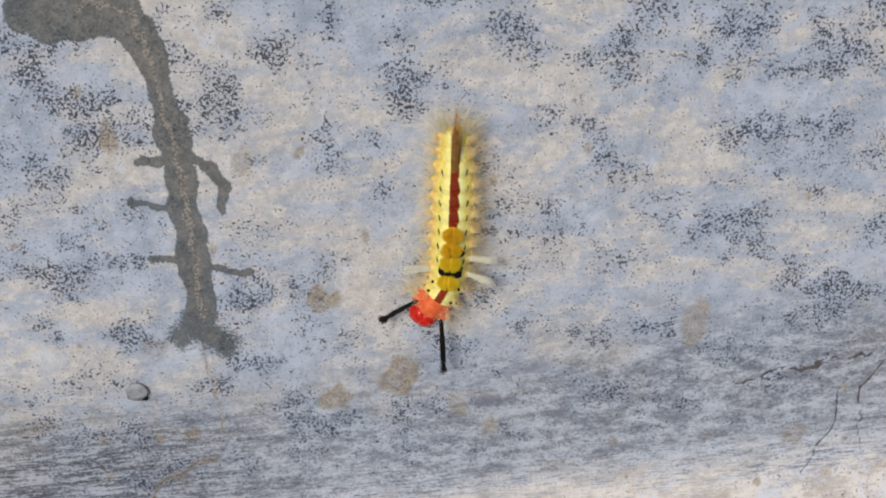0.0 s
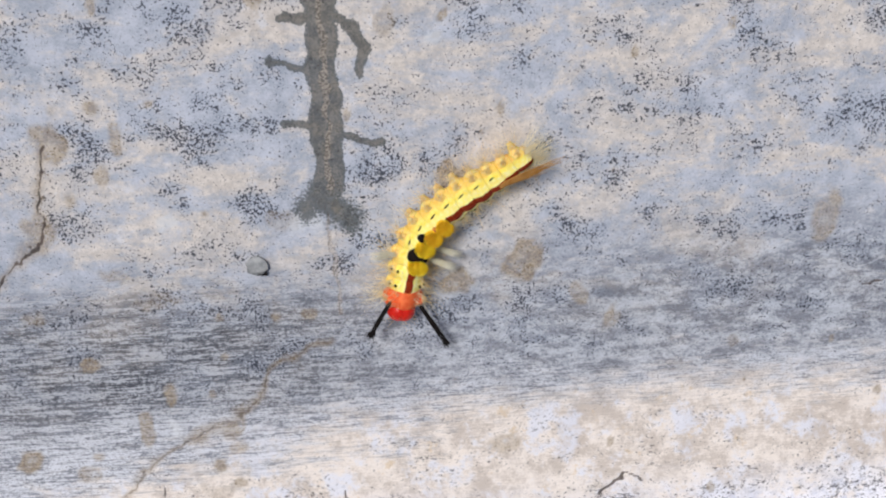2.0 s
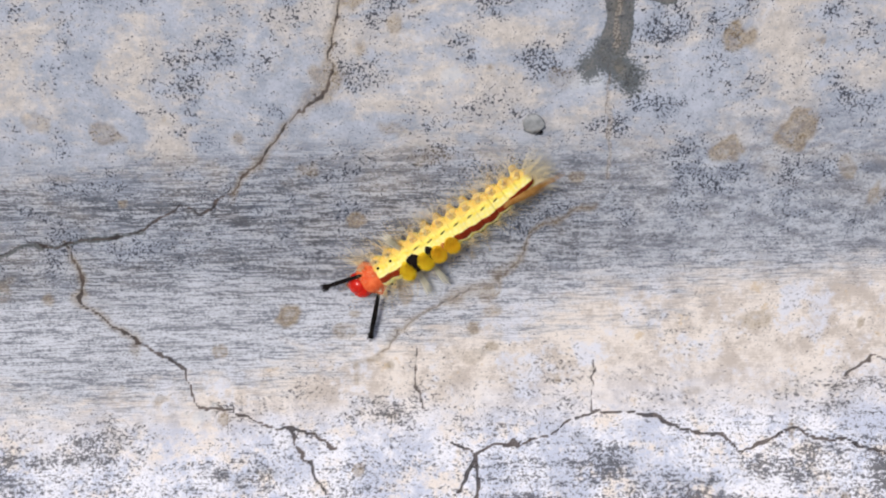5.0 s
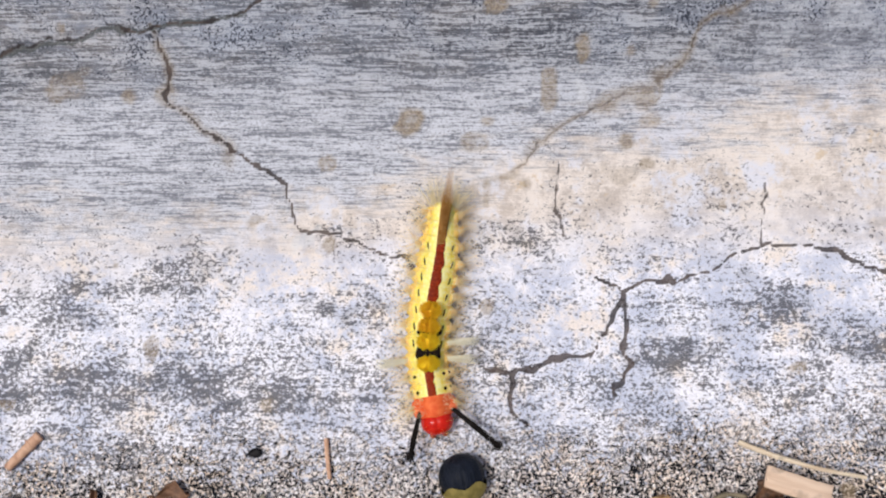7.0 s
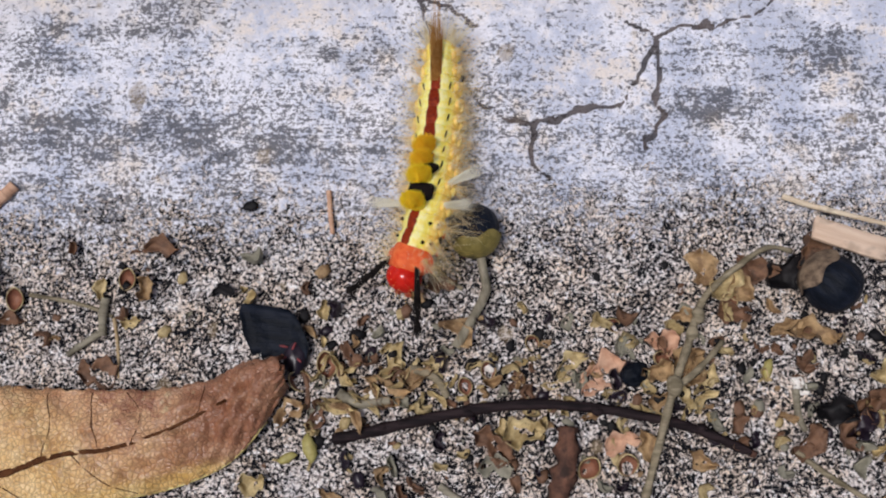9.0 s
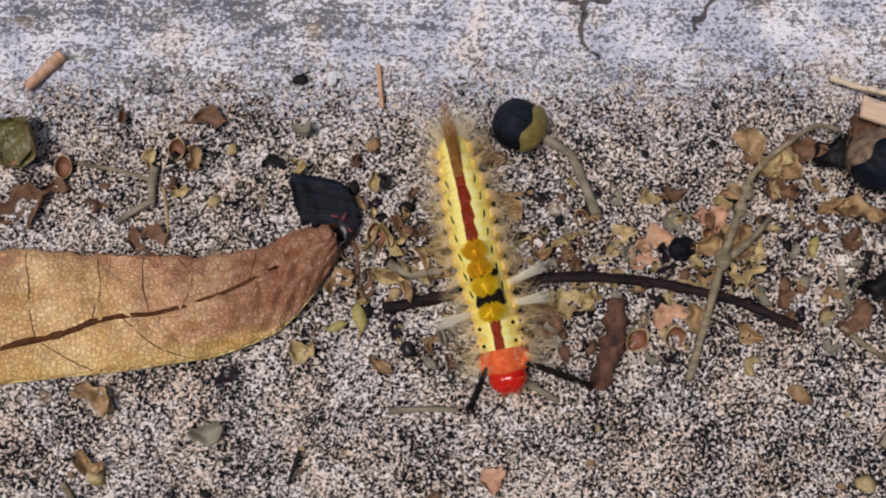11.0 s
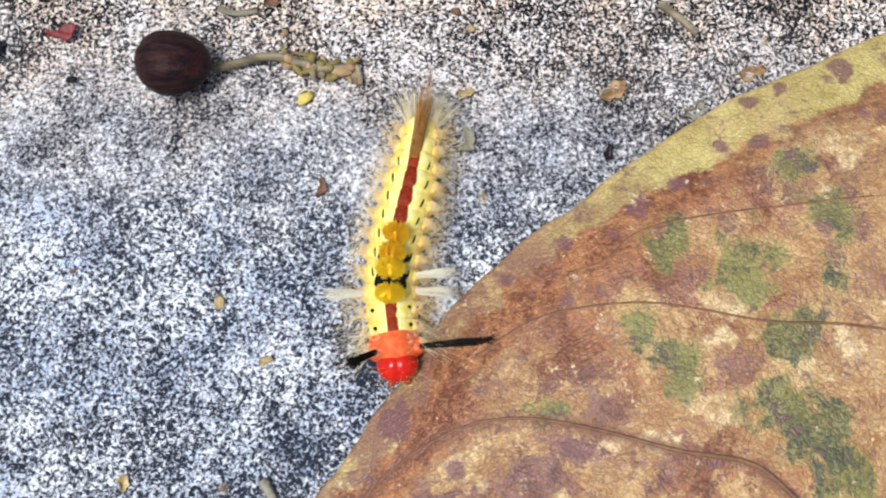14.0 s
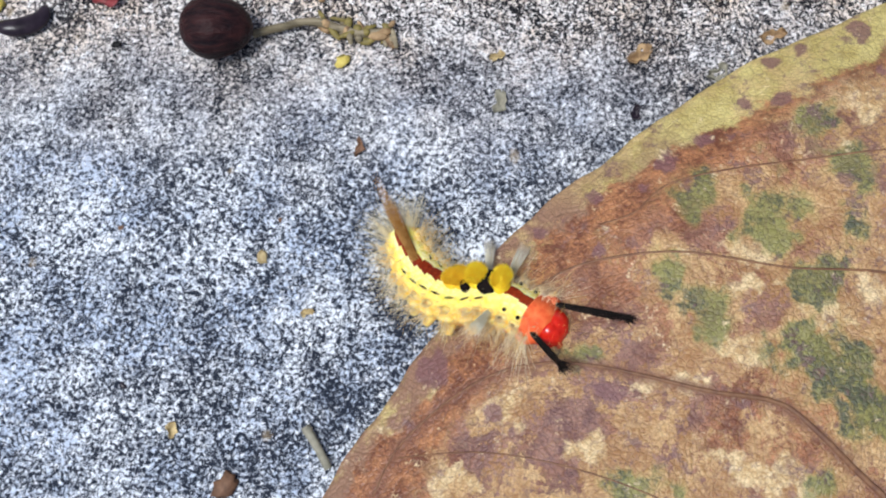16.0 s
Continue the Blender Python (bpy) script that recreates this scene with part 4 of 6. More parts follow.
    relief = add(n.span(net, 0.0, 0.25), add(n.calc("MULTIPLY", grit, 3.0), n.span(coarse_net, 0.0, 0.12)))
    return n.done(colour, n.span(rough_patch, 0.3, 0.7, 0.34, 0.52), n.bump(relief, 0.5, 0.00014))


LEAF_PATCHY = patchy_leaf_material()
LEAF_BROWN = leaf_material("brown_leaf", ((0.50, 0.24, 0.11), (0.82, 0.52, 0.28)), (0.30, 0.11, 0.06), (0.52, 0.30, 0.16), (0.78, 0.62, 0.34), 1900, None, 0.55, ((0.72, 0.44, 0.13), (1.0, 0.75, 0.34)), (0.20, 0.065, 0.04))
LEAF_GOLD = plain("gold_edge", (0.58, 0.43, 0.12), (0.80, 0.66, 0.28), 260, 0.5, 0.3, dark=(0.46, 0.28, 0.09))
LEAF_GREEN = leaf_material("green_leaf", ((0.10, 0.12, 0.035), (0.19, 0.19, 0.06)), (0.13, 0.085, 0.035), (0.09, 0.10, 0.035), (0.06, 0.04, 0.02), 1500)
VEIN = plain("leaf_vein", (0.12, 0.05, 0.025), (0.22, 0.105, 0.045), 800, 0.6)
VEIN_DARK = plain("dark_vein", (0.055, 0.020, 0.008), (0.12, 0.048, 0.018), 800, 0.8, Specular_IOR_Level=0.1)
NAVY = ridged_skin("black_fruit_skin", (0.004, 0.006, 0.010), (0.012, 0.016, 0.027), 0.5)
OXBLOOD = ridged_skin("dark_brown_fruit_skin", (0.006, 0.004, 0.006), (0.042, 0.015, 0.015), 0.42)
OLIVE = plain("olive_calyx", (0.15, 0.12, 0.025), (0.28, 0.22, 0.06), 700, 0.6, dark=(0.06, 0.05, 0.02))
CALYX = plain("brown_calyx", (0.08, 0.05, 0.03), (0.27, 0.19, 0.12), 900, 0.75, 0.9, dark=(0.02, 0.014, 0.01))
STEM_GREY = wood_material("grey_stem", (0.17, 0.15, 0.105), (0.36, 0.325, 0.24))
STEM_STRAW = wood_material("straw_stem", (0.14, 0.115, 0.07), (0.36, 0.305, 0.205))
TWIG_DARK = wood_material("dark_twig", (0.006, 0.004, 0.005), (0.036, 0.023, 0.024), scale=1100)
BARK = plain("red_bark", (0.06, 0.026, 0.016), (0.19, 0.085, 0.05), 500, 0.85, 0.9, dark=(0.03, 0.015, 0.01))
CHIP = wood_material("raw_wood", (0.66, 0.47, 0.33), (0.80, 0.62, 0.47))
SPLINTER = wood_material("pale_splinter", (0.60, 0.47, 0.32), (0.80, 0.69, 0.52))
CUP_OUT = plain("cup_outside", (0.34, 0.23, 0.11), (0.52, 0.39, 0.22), 800, 0.7)
CUP_IN = plain("cup_inside", (0.16, 0.055, 0.03), (0.30, 0.13, 0.07), 800, 0.6)
# tan and straw mottling is spread wide to colour in highlights and shadows
TAN = plain("tan_husk", (0.17, 0.095, 0.042), (0.50, 0.34, 0.17), 520, 0.7, 0.7, dark=(0.07, 0.038, 0.02))
STRAW = plain("straw_husk", (0.27, 0.19, 0.075), (0.68, 0.55, 0.29), 520, 0.7, 0.7, dark=(0.12, 0.075, 0.035))
PINK = plain("pink_flake", (0.48, 0.26, 0.16), (0.66, 0.42, 0.28), 700, 0.75, 0.5, dark=(0.34, 0.16, 0.09))
BROWN = plain("brown_husk", (0.11, 0.055, 0.03), (0.23, 0.12, 0.065), 700, 0.7, 0.5, dark=(0.05, 0.025, 0.015))
BLACK = plain("black_crumb", (0.004, 0.004, 0.005), (0.016, 0.014, 0.015), 700, 0.6, 0.5, Specular_IOR_Level=0.2)
MAROON = plain("maroon_flake", (0.13, 0.02, 0.022), (0.28, 0.045, 0.05), 700, 0.6, 0.4)
GREYISH = plain("grey_flake", (0.20, 0.19, 0.14), (0.32, 0.30, 0.23), 700, 0.75, 0.5)
LIME = plain("lime_bud", (0.30, 0.26, 0.07), (0.48, 0.42, 0.15), 700, 0.55, 0.4, dark=(0.18, 0.15, 0.05))
LEMON = plain("yellow_crumb", (0.55, 0.42, 0.07), (0.72, 0.60, 0.16), 700, 0.65, 0.4)
WHITE = plain("white_flake", (0.74, 0.70, 0.64), (0.86, 0.83, 0.78), 700, 0.7, 0.4)
CORAL = plain("coral_flake", (0.52, 0.16, 0.09), (0.68, 0.27, 0.16), 700, 0.65, 0.4)
PURPLE = plain("purple_husk", (0.010, 0.006, 0.011), (0.030, 0.020, 0.030), 700, 0.32, 0.5, Specular_IOR_Level=0.35)
STONE = plain("pebble_grey", (0.22, 0.23, 0.235), (0.38, 0.39, 0.39), 700, 0.9, 0.6, dark=(0.13, 0.13, 0.13))


# ---- large leaves ----
def sheet(bm, grid, thick, index=None):
    """A closed thin sheet over a grid of points; index(i, j) picks the material of a face."""
    top = [[bm.verts.new(p) for p in row] for row in grid]
    low = [[bm.verts.new(Vector(p) - Vector((0, 0, thick))) for p in row] for row in grid]
    ni, nj = len(grid), len(grid[0])
    for i in range(ni - 1):
        for j in range(nj - 1):
            k = index(i, j) if index else 0
            bm.faces.new((top[i][j], top[i + 1][j], top[i + 1][j + 1], top[i][j + 1])).material_index = k
            bm.faces.new((low[i][j], low[i][j + 1], low[i + 1][j + 1], low[i + 1][j])).material_index = k
    for i in range(ni - 1):
        for j in (0, nj - 1):
            bm.faces.new((top[i][j], top[i + 1][j], low[i + 1][j], low[i][j]))
    for j in range(nj - 1):
        for i in (0, ni - 1):
            bm.faces.new((top[i][j], top[i][j + 1], low[i][j + 1], low[i][j]))


def between(line, s):
    """The point at s (0 to 1) of a smooth line through points."""
    pts = [Vector((*p, 0)) if len(p) == 2 else Vector(p) for p in line]
    q = min(max(s, 0), 1) * (len(pts) - 1)
    k = min(int(q), len(pts) - 2)
    f = q - k
    a, b, c, e = pts[max(k - 1, 0)], pts[k], pts[k + 1], pts[min(k + 2, len(pts) - 1)]
    return 0.5 * (b * 2 + (c - a) * f + (a * 2 - b * 5 + c * 4 - e) * f * f + (b * 3 - a - c * 3 + e) * f ** 3)


RIM = [(98.0, -33.5), (88.0, -37.9), (80.2, -41.3), (75.8, -43.3), (68.4, -46.8), (61.1, -50.7), (53.9, -55.5), (50.3, -58.2), (46.9, -60.9), (44.1, -63.2), (39.9, -66.1), (35.8, -69.6), (31.7, -73.5), (28.0, -78.4), (24.5, -83.7), (22.2, -86.8), (19.5, -91.0), (16.9, -94.7), (14.2, -98.4), (11.4, -103.1), (8.4, -109.0), (6.0, -118.0)]


def big_leaf_height(x, y):
    """Height (mm) of the large leaf: its rim touches the ground at one end and rises with the curl, and the blade arches up inside."""
    d = float(along(np.array([x]), np.array([y]), RIM)[0])
    ground = float(height(x / 1000, y / 1000)) * 1000
    wave = 0.35 * math.sin(x * 0.21 + y * 0.13) + 0.25 * math.sin(x * 0.4 - y * 0.33)
    fold = 0.6 * math.exp(-(((d - 8.5) / 2.2) ** 2))
    edge = 1.2 + 3.0 * min(max((x - 20) / 30, 0), 1)
    return ground + edge + 11.5 * (1 - math.exp(-d / 17)) + fold + wave * min(1, d / 6)


def on_big_leaf(line, lift, n=24):
    out = []
    for k in range(n + 1):
        p = between(line, k / n)
        out.append(Vector((p.x, p.y, big_leaf_height(p.x, p.y) + lift)) / 1000)
    return out


MAIN_VEIN = [(17.2, -103.5), (19.7, -98.2), (25.0, -92.9), (30.8, -89.2), (36.6, -87.8), (42.2, -88.1), (48.3, -89.3), (54.4, -90.8), (61.8, -91.9), (65.9, -95.3), (69.4, -98.8), (76.0, -105.0), (84.0, -112.0)]
GREEN_PATCHES = [  # x, y, half width, half height in mm
    (63.3, -70.2, 3.8, 4.9), (54.6, -67.3, 2.9, 2.9), (71.4, -71.5, 1.9, 2.7), (72.8, -64.6, 2.2, 2.9), (50.7, -77.0, 1.9, 3.4), (54.8, -82.2, 3.1, 3.9), (67.1, -77.6, 3.2, 3.3),
    (41.0, -86.8, 2.6, 1.3), (64.0, -85.3, 3.4, 3.2), (68.7, -89.7, 4.4, 5.4), (72.2, -93.3, 2.5, 4.3), (46.1, -100.5, 4.2, 1.8), (69.7, -58.4, 2.6, 2.3), (66.2, -100.4, 2.5, 2.1),
]
RED_PATCHES = [
    (60.2, -62.3, 8.3, 3.4), (46.7, -71.3, 7.0, 3.7), (48.4, -86.2, 4.3, 3.9), (19.7, -96.9, 4.0, 4.0), (54.2, -72.9, 3.8, 2.8), (40.2, -93.9, 5.5, 3.2), (55.6, -92.4, 5.6, 3.7),
    (37.7, -98.9, 3.7, 2.5), (68.9, -87.2, 3.7, 2.5), (43.2, -78.2, 5.6, 4.2), (29.5, -97.9, 4.4, 3.2),
]
STRAW_PATCHES = [
    (61.4, -99.6, 5.5, 3.0), (61.0, -74.9, 3.5, 2.0), (72.2, -55.0, 5.2, 3.6), (67.4, -82.1, 3.8, 1.9), (51.3, -89.9, 4.3, 1.6), (57.7, -86.1, 3.1, 2.6), (32.7, -92.7, 4.4, 1.9),
    (25.1, -101.2, 3.8, 1.9), (73.2, -79.4, 1.9, 2.6), (59.4, -78.9, 3.1, 2.0), (41.4, -97.6, 3.0, 1.9),
]
PURPLE_SPOTS = [
    (51.8, -63.1, 1.7, 1.7), (61.7, -55.4, 1.0, 1.1), (65.9, -55.4, 1.2, 1.2), (69.7, -51.3, 1.0, 0.9), (69.5, -47.8, 0.9, 1.3), (65.9, -49.6, 1.2, 1.0), (77.0, -46.5, 1.2, 2.3),
    (56.2, -60.6, 1.2, 0.8), (59.9, -60.0, 0.8, 0.6), (39.7, -70.4, 1.7, 1.0), (43.1, -67.5, 1.0, 0.9), (23.6, -89.2, 2.0, 2.7), (48.6, -66.7, 0.9, 0.9), (37.0, -71.6, 0.9, 0.7),
    (30.8, -93.4, 1.3, 1.0), (44.0, -90.7, 1.3, 0.9), (78.0, -51.2, 0.8, 1.3), (43.3, -74.4, 1.0, 0.8),
]


def build_big_leaf():
    leaf = thing("fallen_leaf", "large fallen leaf, patchy brown, green and yellow, arched on concrete", "leaf")
    grid = []
    for i in range(151):
        rim = between(RIM, i / 150)
        rim += Vector((0.7, -0.7, 0)) * (0.06 * math.sin(i * 0.9) + 0.12 * math.sin(i * 0.33))
        inward = Vector((0.80, -0.60, 0)).lerp(Vector((0.62, -0.78, 0)), 1 - i / 150).normalized()
        row = []
        for j in range(81):
            d = 62 * (j / 80) ** 1.15
            p = rim + inward * d
            row.append(Vector((p.x, p.y, big_leaf_height(p.x, p.y))) / 1000)
        grid.append(row)
    bm = bmesh.new()
    sheet(bm, grid, 0.00022)
    blade = part("blade", bm, LEAF_PATCHY, leaf, "patchy brown and green leaf blade")
    spots = np.array([v.co for v in blade.data.vertices]) * 1000
    blade.data.attributes.new("rim", "FLOAT", "POINT").data.foreach_set("value", along(spots[:, 0], spots[:, 1], RIM))
    blade.data.attributes.new("vein", "FLOAT", "POINT").data.foreach_set("value", along(spots[:, 0], spots[:, 1], MAIN_VEIN))
    px, py = spots[:, 0], spots[:, 1]
    uneven = 0.22 * ripple(px, py, 2.2, 61) + 0.14 * ripple(px, py, 0.9, 62)
    for name, some in (("green", GREEN_PATCHES), ("red", RED_PATCHES), ("straw", STRAW_PATCHES), ("spot", PURPLE_SPOTS)):
        cover = np.zeros(len(px))
        for x, y, a, b in some:
            d = np.hypot((px - x) / a, (py - y) / b) + uneven
            cover = np.maximum(cover, np.clip((1.25 - d) / 0.8, 0, 1))
        blade.data.attributes.new(name, "FLOAT", "POINT").data.foreach_set("value", cover)
    bm = bmesh.new()
    path = on_big_leaf(MAIN_VEIN, 0.02, 40)
    tube(bm, path, [(0.10 + 0.34 * (k / 40) ** 1.3) / 1000 for k in range(41)], 8, squash=0.6)
    part("vein", bm, VEIN, leaf, "thick reddish-brown side vein")
    for line, r in (
        ([(32.9, -81.1), (39.4, -76.8), (45.8, -75.2), (52.1, -74.9), (58.4, -75.7), (64.6, -76.8), (74.7, -77.1), (88.0, -80.0)], 0.15),
        ([(43.5, -71.2), (47.4, -69.9), (51.5, -66.4), (59.4, -64.5), (67.1, -63.5), (76.3, -62.5), (90.0, -62.0)], 0.12),
        ([(20.0, -99.0), (30.0, -98.0), (40.0, -99.5), (50.0, -103.0), (58.0, -108.0)], 0.10),
    ):
        bm = bmesh.new()
        tube(bm, on_big_leaf(line, 0.0), [r / 1000] * 25, 6, squash=0.6)
        part("vein", bm, VEIN, leaf)
    return leaf


UPPER = [(-78.0, -8.5), (-60.0, -6.6), (-45.4, -5.9), (-38.0, -6.2), (-30.4, -6.3), (-22.9, -6.1), (-17.0, -5.0), (-12.7, -2.7), (-9.7, -2.2), (-6.6, -3.0)]
LOWER = [(-78.0, -26.0), (-60.0, -24.4), (-43.1, -22.3), (-35.9, -21.4), (-28.8, -20.3), (-21.6, -18.8), (-15.9, -16.6), (-12.4, -14.2), (-9.4, -10.6), (-6.4, -5.6)]
RIB = [(-78.0, -22.0), (-60.0, -20.8), (-44.3, -17.6), (-40.0, -16.4), (-37.1, -15.3), (-33.5, -14.4), (-29.8, -14.1), (-25.4, -13.0), (-20.4, -11.0), (-14.0, -7.5)]


def side_leaf_point(s, v):
    a, b = between(UPPER, s), between(LOWER, s)
    p = a.lerp(b, v)
    rise = 1.6 + 2.8 * math.sin(math.pi * min(v * 0.85 + 0.1, 1)) + 1.0 * math.sin(s * 14 + v * 2) * 0.35 + 1.3 * s ** 3 * (1 - v)
    rise += 0.12 * math.sin(s * 55 + v * 19) + 0.22 * math.sin(s * 31 - v * 7 + 1) + 0.9 * noise.noise(Vector((s * 26, v * 7, 0.4))) + 0.35 * noise.noise(Vector((s * 70, v * 19, 2.4)))
    ground = float(height(p.x / 1000, p.y / 1000)) * 1000
    return Vector((p.x, p.y, ground + rise)) / 1000


def build_side_leaf():
    leaf = thing("fallen_leaf", "dry curled leaf, brown tip and golden edge, with dark midrib", "leaf")
    grid = []
    for i in range(97):
        s = i / 96
        jag = 0.012 * math.sin(i * 2.3) + 0.008 * math.sin(i * 0.9)
        grid.append([side_leaf_point(s, min(max(j / 30, 0), 1) + (jag if j in (0, 30) else 0)) for j in range(31)])
    bm = bmesh.new()
    sheet(bm, grid, 0.00025)
    blade = part("blade", bm, LEAF_BROWN, leaf, "brown and golden dry blade")
    spots = np.array([v.co for v in blade.data.vertices]) * 1000
    blade.data.attributes.new("golden", "FLOAT", "POINT").data.foreach_set("value", np.clip(1 - along(spots[:, 0], spots[:, 1], LOWER) / 4.2, 0, 1) * np.clip((-9 - spots[:, 0]) / 8, 0, 1))
    # the torn tip is curled up over a hollow
    grid = []
    for i in range(14):
        row = []
        for j in range(13):
            a = radians(-30 + 250 * j / 12)
            r = 1.5 + 0.5 * i / 13 + 0.15 * math.sin(i * 1.7 + j)
            row.append(Vector((-12.5 + 0.40 * i + 0.3 * math.sin(j * 1.3) * i / 13, -4.6 - r * math.cos(a) + 0.08 * i, 3.0 + r * math.sin(a))) / 1000)
        grid.append(row)
    bm = bmesh.new()
    sheet(bm, grid, 0.00022)
    part("curled_tip", bm, LEAF_BROWN, leaf, "red-brown torn tip curled into a tube")
    # the golden edge is rolled over
    bm = bmesh.new()
    tube(bm, [side_leaf_point(k / 40, 0.995) - Vector((0, 0, 0.0004)) for k in range(4, 37)], [0.00020] * 33, 8)
    part("rolled_edge", bm, LEAF_GOLD, leaf, "rolled yellow edge")

    table = [side_leaf_point(i / 96, j / 30) for i in range(97) for j in range(31)]
    flat = np.array([(q.x, q.y) for q in table])

    def over(line, lift):
        out = []
        for k in range(33):
            p = between(line, k / 32)
            q = table[int(((flat - (p.x / 1000, p.y / 1000)) ** 2).sum(1).argmin())]
            out.append(Vector((p.x / 1000, p.y / 1000, q.z + lift)))
        for k in range(1, 32):
            out[k].z = (out[k - 1].z + out[k].z + out[k + 1].z) / 3
        return out

    bm = bmesh.new()
    tube(bm, over(RIB, 0.00008), [(0.52 - 0.34 * k / 32) / 1000 for k in range(33)], 8, squash=0.3, wobble=0.5)
    part("midrib", bm, VEIN_DARK, leaf, "dark midrib")
    for line in (
        [(-37.1, -15.3), (-36.5, -11.0), (-37.5, -6.8)], [(-33.5, -14.4), (-29.0, -18.0), (-25.0, -19.3)], [(-25.4, -13.0), (-24.8, -9.5), (-27.0, -6.6)],
        [(-44.3, -17.6), (-40.0, -20.0), (-37.0, -21.3)], [(-20.4, -11.0), (-17.5, -9.0), (-17.0, -5.6)], [(-29.8, -14.1), (-31.0, -10.0), (-31.5, -6.6)], [(-44.3, -17.6), (-45.5, -12.0), (-46.5, -6.4)],
    ):
        bm = bmesh.new()
        tube(bm, over(line, 0.00004), [0.00006] * 33, 6, squash=0.5)
        part("vein", bm, VEIN_DARK, leaf)
    return leaf


build_big_leaf()
build_side_leaf()


def build_green_leaf():
    leaf = thing("curled_leaf", "small curled olive-green leaf with a brown torn edge", "leaf", on_ground(-50.5, 8.5, 20))
    for turn, size, mat, up in ((0, 7.0, LEAF_GREEN, 0.6), (75, 6.0, LEAF_GREEN, 1.2), (190, 5.5, LEAF_BROWN, 0.3)):
        grid = []
        for i in range(17):
            s = i / 16
            row = []
            for j in range(9):
                w = (j / 8 - 0.5) * 2
                a = 2.4 * s - 0.6
                r = size * 0.62
                wide = math.sin(math.pi * (0.12 + 0.86 * s)) * size * 0.5
                p = Vector((r * math.sin(a) - 1, w * wide, up + r * (1 - math.cos(a)) * 0.55 + 0.8 * abs(w) ** 2 + 0.25 * math.sin(i + j)))
                row.append(Matrix.Rotation(radians(turn), 3, "Z") @ p / 1000)
            grid.append(row)
        bm = bmesh.new()
        sheet(bm, grid, 0.0002)
        part("lobe", bm, mat, leaf)


build_green_leaf()


# ---- twigs and stems ----
def ground_path(line, lift, n=28, arch=0.0):
    out = []
    for k in range(n + 1):
        p = between(line, k / n)
        z = float(height(p.x / 1000, p.y / 1000)) + (lift + (p.z if len(line[0]) == 3 else 0) + arch * math.sin(math.pi * k / n)) / 1000
        out.append(Vector((p.x / 1000, p.y / 1000, z)))
    return out


def twig(name, label, line, r0, r1, material, lift=None, arch=0.0, knots=3, seed=0, group="", category="twig"):
    rng = random.Random(seed)
    path = ground_path(line, (lift if lift is not None else max(r0, r1)), 32, arch)
    radii = [(r0 + (r1 - r0) * k / 32) * rng.uniform(0.94, 1.06) / 1000 for k in range(33)]
    for _ in range(knots):
        k = rng.randrange(2, 31)
        radii[k] *= 1.25
    bm = bmesh.new()
    tube(bm, path, radii, 10, wobble=0.14)
    return single(name, bm, material, label, category, None, group)


long_twig = thing("twig", "long dark brown curved twig lying on the concrete", "twig")
path = ground_path([(-0.5, -12.2), (5.1, -11.0), (11.0, -9.6), (18.4, -8.1), (25.8, -7.4), (33.2, -7.8), (40.5, -8.9), (46.4, -10.3), (50.7, -12.0), (53.6, -13.2)], 0.8, 48, 0.6)
bm = bmesh.new()
tube(bm, path, [(0.78 - 0.18 * k / 48 + 0.05 * math.sin(k * 1.3)) / 1000 for k in range(49)], 12, wobble=0.22)
part("shaft", bm, TWIG_DARK, long_twig)
for k in (6, 15, 27, 38):
    bm = bmesh.new()
    ball(bm, path[k] + Vector((0.0001, 0.0003 * (-1) ** k, 0.0002)), (0.0009, 0.0007, 0.0008), 8, 10, lump=0.4)
    part("knot", bm, TWIG_DARK, long_twig)
bm = bmesh.new()
tube(bm, [path[48], path[48] + Vector((0.0007, -0.0003, 0.0001))], [0.00058, 0.00042], 10, wobble=0.6)
part("broken_end", bm, BARK, long_twig, "frayed broken end")
forked = thing("forked_stem", "pale straw-coloured forked stem with dry husks", "stem")
bm = bmesh.new()
tube(bm, ground_path([(59.8, 13.0, 2.5), (56.2, 13.2, 3.6), (52.7, 11.0, 3.0), (48.6, 7.4, 2.2), (47.0, 4.2, 2.0), (45.4, -0.4, 2.2), (43.6, -5.0, 2.6), (42.2, -9.8, 2.6), (40.8, -15.5, 1.6), (39.4, -20.6, 0.8)], 0, 36), [(0.32 + 0.22 * min(k / 20, 1) + 0.05 * math.sin(k * 1.9)) / 1000 for k in range(37)], 10, wobble=0.3)
part("main_stem", bm, STEM_STRAW, forked)
bm = bmesh.new()
tube(bm, ground_path([(43.8, -5.2, 2.5), (47.0, -2.6, 2.6), (50.3, 1.0, 2.2)], 0, 12), [0.50 / 1000 - 0.000012 * k + 0.00005 * math.sin(k * 2.3) for k in range(13)], 10, wobble=0.3)
part("side_stem", bm, STEM_STRAW, forked)
for x, y, z, a in ((47.2, 4.4, 2.2, 0.9), (43.6, -5.0, 2.8, 1.1), (46.2, 2.0, 2.3, 0.8)):
    bm = bmesh.new()
    ball(bm, (x / 1000, y / 1000, z / 1000), (a / 1000, a * 1.3 / 1000, a * 0.8 / 1000), 8, 10, lump=0.3)
    part("node", bm, STEM_STRAW, forked)
